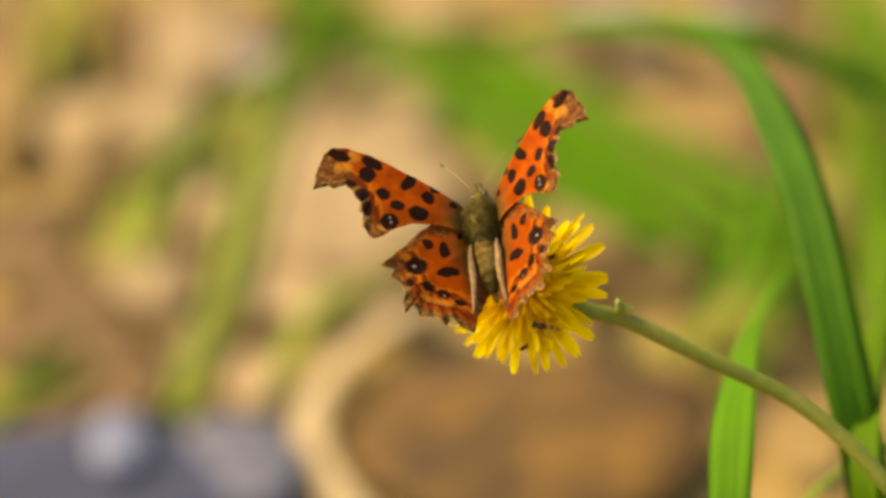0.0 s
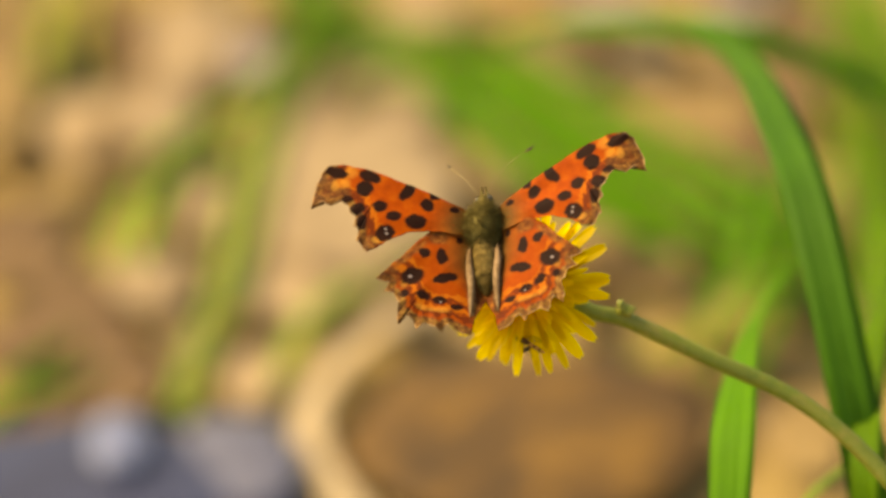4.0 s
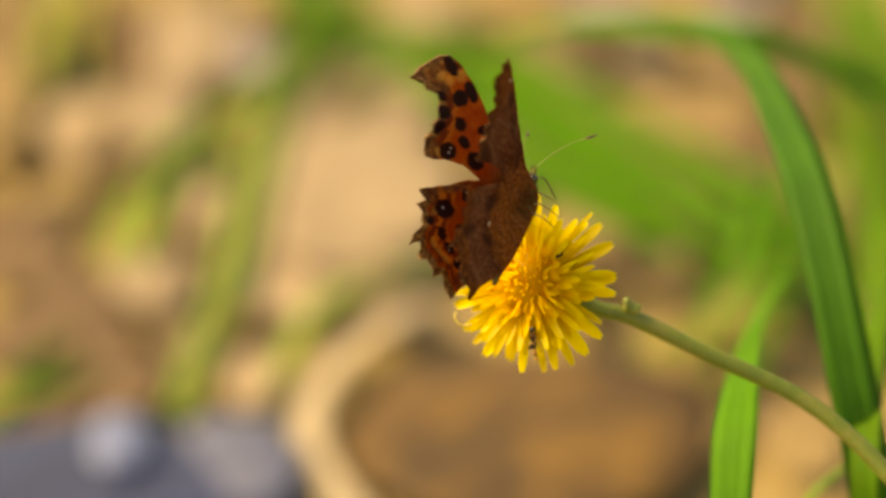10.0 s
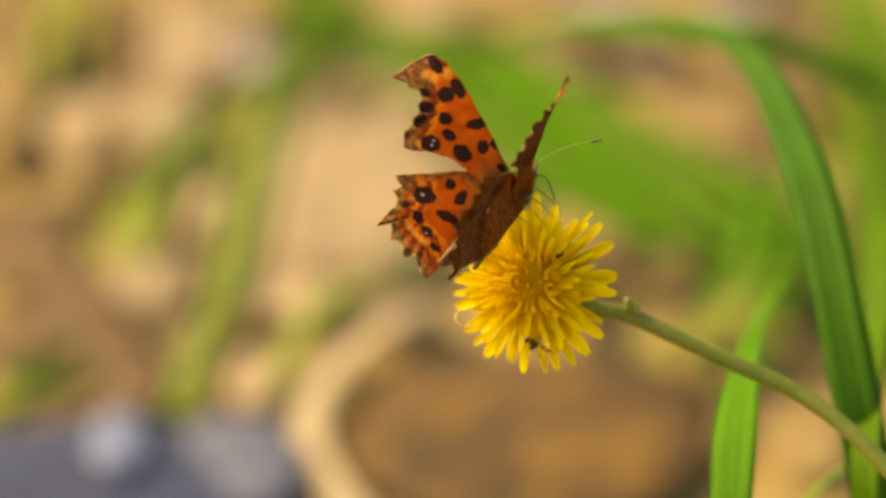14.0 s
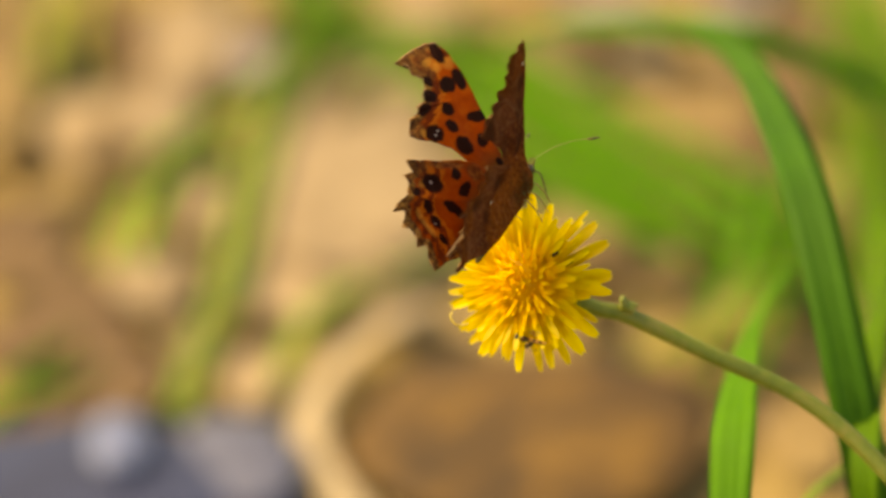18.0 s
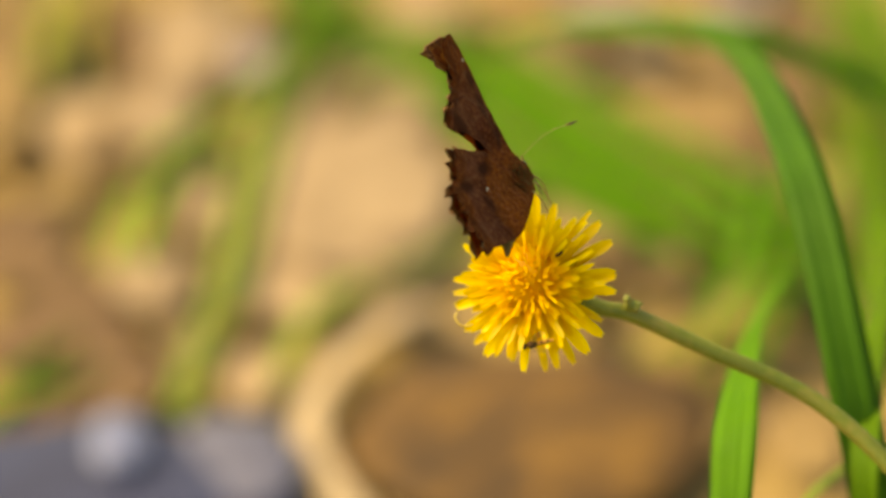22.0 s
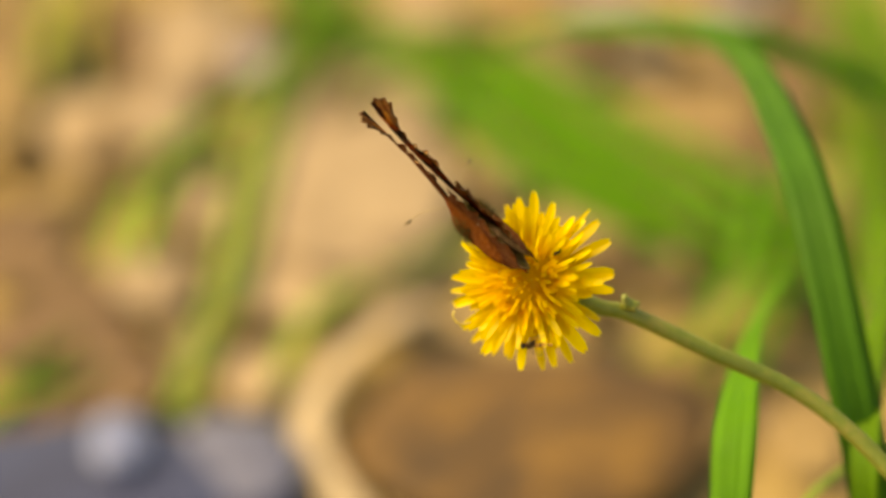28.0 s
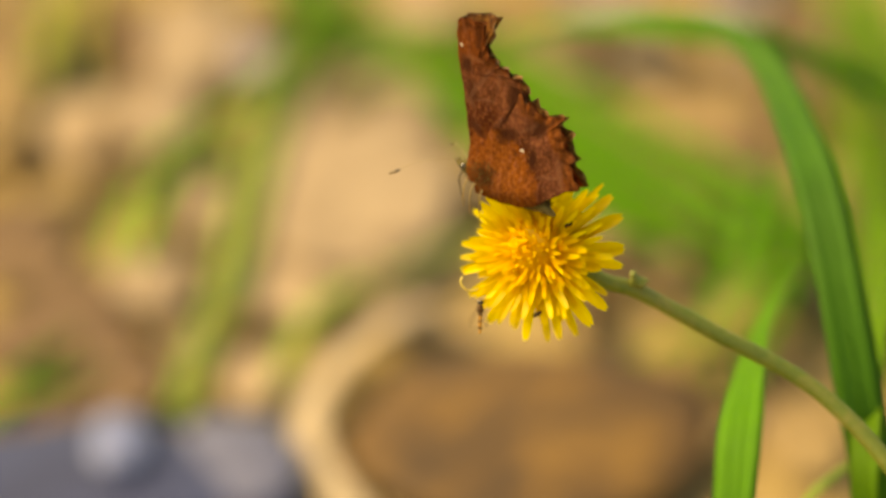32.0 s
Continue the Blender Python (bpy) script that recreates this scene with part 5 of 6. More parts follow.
        (27.7, seen(5.94, 3.24, 0.86, -39.8, -3.4, 51.9)), (27.8, seen(6.20, 2.95, 0.74, -38.2, -5.2, 49.9)),
        (28, seen(6.08, 2.84, 0.49, -45.6, -14.5, 43.9)), (28.3, seen(6.35, 2.74, 0.28, -43.1, -10.0, 42.6)),
        (28.6, seen(5.96, 3.50, 0.08, -46.9, -11.2, 42.1)), (28.8, seen(6.04, 2.99, -0.05, -46.5, -10.6, 43.5)),
        (29, seen(5.89, 3.05, -0.19, -47.5, -8.8, 39.7)), (29.2, seen(6.09, 3.36, -0.31, -46.5, -3.3, 47.7)),
        (29.4, seen(6.16, 4.13, -0.44, -48.7, 3.8, 52.9)), (29.6, seen(6.00, 4.73, -0.19, -47.9, -6.8, 46.7)),
        (29.7, seen(5.77, 4.46, -0.19, -47.5, -10.7, 45.3)), (29.8, seen(5.74, 4.29, -0.19, -47.7, -11.2, 46.8)),
        (29.9, seen(6.33, 4.79, -0.19, -52.7, -1.7, 46.8)), (30, seen(7.49, 8.28, -0.87, -60.6, 33.5, 44.3)),
        (30.1, seen(7.36, 7.89, -0.89, -59.8, 32.2, 46.6)), (30.4, seen(6.47, 8.68, -0.94, -61.7, 29.4, 50.0)),
        (30.6, seen(6.03, 8.78, -0.97, -61.8, 27.2, 52.9)), (31, seen(5.48, 9.89, -1.03, -58.4, 30.7, 46.3)),
        (31.4, seen(6.76, 10.70, -1.01, -56.4, 35.7, 38.0)), (31.8, seen(7.74, 10.35, -1.01, -55.5, 34.8, 37.3)),
        (32, seen(7.92, 9.75, -1.01, -56.2, 29.6, 42.2))])
    walk(wings["left"][0], [
        (0, fore(-1, 44.5, 0.5)), (0.2, fore(-1, 67.3, -0.6)), (0.3, fore(-1, 82.8, -0.7)), (0.4, fore(-1, 76.9, -1.3)), (0.5, fore(-1, 65.4, -1.7)),
        (0.6, fore(-1, 54.8, -2.5)), (0.8, fore(-1, 4.0, -2.9)), (1, fore(-1, 6.8, -2.4)), (1.2, fore(-1, 29.2, -2.4)), (1.4, fore(-1, 55.7, -1.6)),
        (1.5, fore(-1, 50.8, -1.4)), (1.7, fore(-1, 28.9, -1.7)), (2, fore(-1, 8.2, -1.4)), (2.4, fore(-1, 23.6, -1.9)), (3, fore(-1, 13.9, -1.8)),
        (3.4, fore(-1, 18.2, -1.3)), (5.5, fore(-1, 28.2, -3.7)), (5.7, fore(-1, 52.1, -2.1)), (5.8, fore(-1, 80.2, -0.8)), (5.9, fore(-1, 78.2, -0.8)),
        (6, fore(-1, 77.5, -1.2)), (6.1, fore(-1, 69.3, -2.1)), (6.2, fore(-1, 53.3, -0.7)), (6.4, fore(-1, 49.1, -1.3)), (6.6, fore(-1, 52.5, 1.9)),
        (6.7, fore(-1, 72.5, 0.1)), (6.8, fore(-1, 90.8, 1.0)), (6.9, fore(-1, 90.2, 0.9)), (7, fore(-1, 75.7, 0.8)), (7.1, fore(-1, 49.2, 1.2)),
        (7.3, fore(-1, 30.4, -2.2)), (7.5, fore(-1, 28.4, -3.4)), (7.7, fore(-1, 38.7, -1.0)), (7.9, fore(-1, 83.4, 2.7)), (8, fore(-1, 80.3, 2.7)),
        (8.2, fore(-1, 45.2, 2.2)), (8.4, fore(-1, 26.0, -2.3)), (8.6, fore(-1, 21.0, -3.7)), (8.8, fore(-1, 27.9, 0.1)), (8.9, fore(-1, 30.2, 2.9)),
        (9, fore(-1, 76.4, 6.6)), (9.2, fore(-1, 80.1, 5.9)), (9.4, fore(-1, 79.2, 7.9)), (9.6, fore(-1, 49.1, 6.2)), (9.8, fore(-1, 38.6, 5.1)),
        (10, fore(-1, 77.6, 8.6)), (10.2, fore(-1, 91.8, 7.7)), (10.4, fore(-1, 91.8, 5.3)), (10.6, fore(-1, 89.9, 2.1)), (10.8, fore(-1, 55.9, 0.3)),
        (11, fore(-1, 66.1, 0.3)), (11.2, fore(-1, 91.8, 1.1)), (11.5, fore(-1, 91.8, 1.7)), (11.8, fore(-1, 91.8, 1.4)), (12, fore(-1, 66.6, 1.7)),
        (12.2, fore(-1, 64.8, 0.3)), (12.4, fore(-1, 91.8, 3.0)), (13, fore(-1, 91.8, 6.3)), (13.4, fore(-1, 91.8, 3.7)), (13.7, fore(-1, 73.2, 3.1)),
        (13.8, fore(-1, 56.0, 2.3)), (14, fore(-1, 55.3, 2.6)), (14.1, fore(-1, 83.5, 4.8)), (14.2, fore(-1, 91.8, 5.9)), (14.5, fore(-1, 91.8, 5.0)),
        (16.5, fore(-1, 91.8, 3.4)), (16.8, fore(-1, 81.3, 3.2)), (17, fore(-1, 63.8, 2.9)), (17.2, fore(-1, 89.8, 1.7)), (17.4, fore(-1, 91.8, 1.8)),
        (17.7, fore(-1, 89.2, 2.7)), (17.9, fore(-1, 78.7, 1.8)), (18, fore(-1, 62.4, 2.0)), (18.2, fore(-1, 39.7, 0.4)), (18.4, fore(-1, 50.6, 3.1)),
        (18.6, fore(-1, 89.7, 4.1)), (19, fore(-1, 91.8, 6.2)), (19.5, fore(-1, 91.2, 3.1)), (19.7, fore(-1, 78.8, 0.8)), (19.9, fore(-1, 55.1, -0.9)),
        (20, fore(-1, 52.0, -0.1)), (20.2, fore(-1, 80.9, 0.2)), (20.4, fore(-1, 89.8, -1.1)), (20.8, fore(-1, 86.3, -2.8)), (21, fore(-1, 72.7, -4.0)),
        (21.2, fore(-1, 53.6, -4.7)), (21.5, fore(-1, 44.3, -3.7)), (21.7, fore(-1, 83.3, -1.3)), (21.9, fore(-1, 91.3, 3.3)), (22, fore(-1, 91.8, 4.1)),
        (22.3, fore(-1, 91.8, 3.6)), (22.4, fore(-1, 81.4, 3.3)), (22.5, fore(-1, 68.5, 3.0)), (22.7, fore(-1, 41.1, 2.5)), (22.9, fore(-1, 59.1, 2.7)),
        (23, fore(-1, 85.2, 2.7)), (23.2, fore(-1, 91.0, 1.1)), (23.4, fore(-1, 86.8, -0.3)), (23.7, fore(-1, 67.6, -1.8)), (24, fore(-1, 51.9, -3.1)),
        (24.2, fore(-1, 73.8, -2.9)), (24.4, fore(-1, 89.3, -2.9)), (24.7, fore(-1, 87.1, -0.4)), (24.9, fore(-1, 73.6, -0.3)), (25, fore(-1, 67.3, 1.4)),
        (25.2, fore(-1, 42.5, 0.7)), (25.4, fore(-1, 68.6, 0.9)), (25.5, fore(-1, 81.2, 1.0)), (27.5, fore(-1, 36.9, -1.4)), (27.6, fore(-1, 50.5, -1.0)),
        (27.7, fore(-1, 67.3, -0.4)), (27.8, fore(-1, 84.9, 0.1)), (28, fore(-1, 90.3, 1.8)), (28.3, fore(-1, 87.2, 1.7)), (28.6, fore(-1, 48.5, 2.2)),
        (28.8, fore(-1, 56.7, 2.2)), (29, fore(-1, 85.7, 2.4)), (29.2, fore(-1, 91.8, 1.0)), (29.4, fore(-1, 85.4, -0.0)), (29.6, fore(-1, 64.1, 2.5)),
        (29.7, fore(-1, 47.8, 2.5)), (29.8, fore(-1, 49.4, 2.6)), (29.9, fore(-1, 73.1, 2.7)), (30, fore(-1, 91.8, -6.1)), (30.1, fore(-1, 91.4, -5.9)),
        (30.4, fore(-1, 91.2, -3.4)), (30.6, fore(-1, 90.9, -2.2)), (31, fore(-1, 91.8, -3.8)), (31.4, fore(-1, 91.8, -7.0)), (31.8, fore(-1, 91.8, -8.3)),
        (32, fore(-1, 91.8, -7.3))])
    walk(wings["right"][0], [
        (0, fore(1, 28.9, 0.5)), (0.2, fore(1, 55.1, -0.6)), (0.3, fore(1, 66.3, -0.7)), (0.4, fore(1, 60.7, -1.3)), (0.5, fore(1, 51.9, -1.7)),
        (0.6, fore(1, 36.0, -2.5)), (0.8, fore(1, -6.5, -2.9)), (1, fore(1, -1.4, -2.4)), (1.2, fore(1, 27.8, -2.4)), (1.4, fore(1, 52.6, -1.6)),
        (1.5, fore(1, 47.7, -1.4)), (1.7, fore(1, 23.2, -1.7)), (2, fore(1, 2.8, -1.4)), (2.4, fore(1, 13.6, -1.9)), (3, fore(1, 6.5, -1.8)),
        (3.4, fore(1, 1.7, -1.3)), (5.5, fore(1, 8.9, -3.7)), (5.7, fore(1, 51.6, -2.1)), (5.8, fore(1, 81.1, -0.8)), (5.9, fore(1, 80.7, -0.8)),
        (6, fore(1, 71.2, -1.2)), (6.1, fore(1, 67.2, -2.1)), (6.2, fore(1, 44.1, -0.7)), (6.4, fore(1, 18.3, -1.3)), (6.6, fore(1, 48.3, 1.9)),
        (6.7, fore(1, 64.9, 0.1)), (6.8, fore(1, 77.9, 1.0)), (6.9, fore(1, 74.7, 0.9)), (7, fore(1, 54.0, 0.8)), (7.1, fore(1, 33.6, 1.2)),
        (7.3, fore(1, 1.6, -2.2)), (7.5, fore(1, 5.1, -3.4)), (7.7, fore(1, 17.1, -1.0)), (7.9, fore(1, 67.8, 2.7)), (8, fore(1, 62.6, 2.7)),
        (8.2, fore(1, 40.9, 2.2)), (8.4, fore(1, 5.0, -2.3)), (8.6, fore(1, 3.7, -3.7)), (8.8, fore(1, 17.4, 0.1)), (8.9, fore(1, 27.4, 2.9)),
        (9, fore(1, 73.8, 6.6)), (9.2, fore(1, 84.3, 5.9)), (9.4, fore(1, 71.7, 7.9)), (9.6, fore(1, 37.0, 6.2)), (9.8, fore(1, 33.8, 5.1)),
        (10, fore(1, 73.1, 8.6)), (10.2, fore(1, 88.8, 7.7)), (10.4, fore(1, 80.0, 5.3)), (10.6, fore(1, 61.5, 2.1)), (10.8, fore(1, 35.3, 0.3)),
        (11, fore(1, 47.5, 0.3)), (11.2, fore(1, 89.4, 1.1)), (11.5, fore(1, 89.3, 1.7)), (11.8, fore(1, 68.6, 1.4)), (12, fore(1, 42.9, 1.7)),
        (12.2, fore(1, 40.3, 0.3)), (12.4, fore(1, 89.9, 3.0)), (13, fore(1, 91.8, 6.3)), (13.4, fore(1, 90.9, 3.7)), (13.7, fore(1, 61.2, 3.1)),
        (13.8, fore(1, 36.0, 2.3)), (14, fore(1, 41.4, 2.6)), (14.1, fore(1, 67.7, 4.8)), (14.2, fore(1, 90.7, 5.9)), (14.5, fore(1, 90.7, 5.0)),
        (16.5, fore(1, 89.9, 3.4)), (16.8, fore(1, 71.9, 3.2)), (17, fore(1, 59.0, 2.9)), (17.2, fore(1, 82.1, 1.7)), (17.4, fore(1, 91.8, 1.8)),
        (17.7, fore(1, 91.8, 2.7)), (17.9, fore(1, 79.2, 1.8)), (18, fore(1, 71.0, 2.0)), (18.2, fore(1, 40.6, 0.4)), (18.4, fore(1, 55.8, 3.1)),
        (18.6, fore(1, 91.8, 4.1)), (19, fore(1, 91.8, 6.2)), (19.5, fore(1, 88.4, 3.1)), (19.7, fore(1, 74.2, 0.8)), (19.9, fore(1, 51.0, -0.9)),
        (20, fore(1, 44.6, -0.1)), (20.2, fore(1, 74.7, 0.2)), (20.4, fore(1, 91.8, -1.1)), (20.8, fore(1, 91.8, -2.8)), (21, fore(1, 87.5, -4.0)),
        (21.2, fore(1, 56.4, -4.7)), (21.5, fore(1, 38.9, -3.7)), (21.7, fore(1, 77.7, -1.3)), (21.9, fore(1, 91.8, 3.3)), (22, fore(1, 91.8, 4.1)),
        (22.3, fore(1, 91.8, 3.6)), (22.4, fore(1, 84.0, 3.3)), (22.5, fore(1, 72.2, 3.0)), (22.7, fore(1, 37.5, 2.5)), (22.9, fore(1, 60.0, 2.7)),
        (23, fore(1, 90.2, 2.7)), (23.2, fore(1, 91.5, 1.1)), (23.4, fore(1, 87.8, -0.3)), (23.7, fore(1, 67.1, -1.8)), (24, fore(1, 46.0, -3.1)),
        (24.2, fore(1, 80.0, -2.9)), (24.4, fore(1, 91.6, -2.9)), (24.7, fore(1, 91.8, -0.4)), (24.9, fore(1, 88.4, -0.3)), (25, fore(1, 79.8, 1.4)),
        (25.2, fore(1, 53.4, 0.7)), (25.4, fore(1, 72.9, 0.9)), (25.5, fore(1, 88.2, 1.0)), (27.5, fore(1, 48.1, -1.4)), (27.6, fore(1, 53.1, -1.0)),
        (27.7, fore(1, 68.3, -0.4)), (27.8, fore(1, 84.1, 0.1)), (28, fore(1, 90.4, 1.8)), (28.3, fore(1, 82.7, 1.7)), (28.6, fore(1, 45.6, 2.2)),
        (28.8, fore(1, 55.1, 2.2)), (29, fore(1, 83.0, 2.4)), (29.2, fore(1, 89.0, 1.0)), (29.4, fore(1, 87.3, -0.0)), (29.6, fore(1, 57.9, 2.5)),
        (29.7, fore(1, 47.0, 2.5)), (29.8, fore(1, 49.8, 2.6)), (29.9, fore(1, 57.7, 2.7)), (30, fore(1, 91.8, -6.1)), (30.1, fore(1, 91.8, -5.9)),
        (30.4, fore(1, 91.8, -3.4)), (30.6, fore(1, 91.8, -2.2)), (31, fore(1, 91.8, -3.8)), (31.4, fore(1, 90.9, -7.0)), (31.8, fore(1, 91.0, -8.3)),
        (32, fore(1, 91.8, -7.3))])
    walk(wings["left"][1], [
        (0, hind(-1, 41.7, 1.4)), (0.2, hind(-1, 64.8, 0.8)), (0.3, hind(-1, 80.4, 0.5)), (0.4, hind(-1, 74.8, 0.2)), (0.5, hind(-1, 63.4, -0.1)),
        (0.6, hind(-1, 53.0, -0.4)), (0.8, hind(-1, 2.6, -1.0)), (1, hind(-1, 5.7, -1.5)), (1.2, hind(-1, 28.7, -2.0)), (1.4, hind(-1, 55.7, -2.4)),
        (1.5, hind(-1, 51.0, -2.6)), (1.7, hind(-1, 29.7, -3.0)), (2, hind(-1, 9.9, -3.7)), (2.4, hind(-1, 23.5, -3.2)), (3, hind(-1, 11.0, -2.5)),
        (3.4, hind(-1, 15.6, -2.4)), (5.5, hind(-1, 26.6, -1.8)), (5.7, hind(-1, 50.6, -1.7)), (5.8, hind(-1, 78.7, -1.7)), (5.9, hind(-1, 76.7, -1.6)),
        (6, hind(-1, 76.1, -1.6)), (6.1, hind(-1, 67.3, -1.4)), (6.2, hind(-1, 50.8, -1.2)), (6.4, hind(-1, 45.5, -0.8)), (6.6, hind(-1, 47.8, -0.4)),
        (6.7, hind(-1, 67.3, -0.2)), (6.8, hind(-1, 84.9, 0.0)), (6.9, hind(-1, 83.8, 0.3)), (7, hind(-1, 68.8, 0.5)), (7.1, hind(-1, 42.4, 0.6)),
        (7.3, hind(-1, 24.0, 0.9)), (7.5, hind(-1, 22.3, 1.2)), (7.7, hind(-1, 33.0, 1.5)), (7.9, hind(-1, 78.0, 1.8)), (8, hind(-1, 75.1, 2.0)),
        (8.2, hind(-1, 41.1, 2.7)), (8.4, hind(-1, 23.0, 3.4)), (8.6, hind(-1, 19.2, 4.0)), (8.8, hind(-1, 27.3, 4.7)), (8.9, hind(-1, 30.2, 5.1)),
        (9, hind(-1, 77.0, 5.4)), (9.2, hind(-1, 80.6, 5.5)), (9.4, hind(-1, 79.5, 5.7)), (9.6, hind(-1, 49.3, 5.9)), (9.8, hind(-1, 38.6, 5.9)),
        (10, hind(-1, 77.5, 6.1)), (10.2, hind(-1, 88.9, 5.6)), (10.4, hind(-1, 84.7, 5.2)), (10.6, hind(-1, 76.8, 4.8)), (10.8, hind(-1, 38.6, 4.3)),
        (11, hind(-1, 44.4, 3.9)), (11.2, hind(-1, 86.1, 4.3)), (11.5, hind(-1, 87.1, 4.7)), (11.8, hind(-1, 72.7, 5.2)), (12, hind(-1, 47.0, 5.6)),
        (12.2, hind(-1, 49.1, 5.3)), (12.4, hind(-1, 89.4, 5.0)), (13, hind(-1, 91.4, 4.3)), (13.4, hind(-1, 90.6, 4.4)), (13.7, hind(-1, 67.1, 4.5)),
        (13.8, hind(-1, 49.2, 4.6)), (14, hind(-1, 46.8, 4.6)), (14.1, hind(-1, 75.2, 4.6)), (14.2, hind(-1, 91.1, 4.6)), (14.5, hind(-1, 90.8, 4.7)),
        (16.5, hind(-1, 90.4, 5.2)), (16.8, hind(-1, 76.1, 5.3)), (17, hind(-1, 58.9, 5.4)), (17.2, hind(-1, 86.5, 4.8)), (17.4, hind(-1, 90.2, 4.2)),
        (17.7, hind(-1, 89.9, 3.3)), (17.9, hind(-1, 81.1, 2.7)), (18, hind(-1, 65.6, 2.4)), (18.2, hind(-1, 42.2, 3.5)), (18.4, hind(-1, 52.4, 4.6)),
        (18.6, hind(-1, 90.9, 5.6)), (19, hind(-1, 91.4, 7.8)), (19.5, hind(-1, 90.8, 4.7)), (19.7, hind(-1, 78.3, 3.5)), (19.9, hind(-1, 54.6, 2.3)),
        (20, hind(-1, 51.5, 1.7)), (20.2, hind(-1, 80.9, 0.8)), (20.4, hind(-1, 90.3, -0.0)), (20.8, hind(-1, 87.7, -1.8)), (21, hind(-1, 74.6, -2.6)),
        (21.2, hind(-1, 55.1, -1.7)), (21.5, hind(-1, 45.1, -0.5)), (21.7, hind(-1, 83.6, 2.3)), (21.9, hind(-1, 91.2, 5.0)), (22, hind(-1, 91.4, 6.4)),
        (22.3, hind(-1, 91.4, 5.5)), (22.4, hind(-1, 81.1, 5.2)), (22.5, hind(-1, 68.2, 4.9)), (22.7, hind(-1, 40.8, 4.3)), (22.9, hind(-1, 58.8, 3.7)),
        (23, hind(-1, 84.9, 3.4)), (23.2, hind(-1, 91.4, 2.2)), (23.4, hind(-1, 87.8, 1.2)), (23.7, hind(-1, 69.7, -0.6)), (24, hind(-1, 55.0, -2.2)),
        (24.2, hind(-1, 76.5, -0.9)), (24.4, hind(-1, 91.4, 0.4)), (24.7, hind(-1, 88.7, 2.3)), (24.9, hind(-1, 74.8, 3.7)), (25, hind(-1, 68.2, 4.3)),
        (25.2, hind(-1, 43.3, 4.4)), (25.4, hind(-1, 69.4, 4.5)), (25.5, hind(-1, 81.9, 4.5)), (27.5, hind(-1, 36.8, 5.1)), (27.6, hind(-1, 50.4, 4.8)),
        (27.7, hind(-1, 67.2, 4.7)), (27.8, hind(-1, 84.6, 4.5)), (28, hind(-1, 90.0, 4.1)), (28.3, hind(-1, 87.8, 4.7)), (28.6, hind(-1, 50.1, 5.2)),
        (28.8, hind(-1, 59.0, 5.5)), (29, hind(-1, 88.5, 5.9)), (29.2, hind(-1, 91.4, 6.5)), (29.4, hind(-1, 88.2, 7.1)), (29.6, hind(-1, 66.9, 5.9)),
        (29.7, hind(-1, 50.6, 5.9)), (29.8, hind(-1, 52.2, 5.9)), (29.9, hind(-1, 75.9, 5.9)), (30, hind(-1, 91.4, 10.5)), (30.1, hind(-1, 91.1, 10.4)),
        (30.4, hind(-1, 90.9, 10.1)), (30.6, hind(-1, 90.6, 9.8)), (31, hind(-1, 91.4, 9.4)), (31.4, hind(-1, 91.4, 9.8)), (31.8, hind(-1, 91.4, 10.3)),
        (32, hind(-1, 91.4, 10.5))])
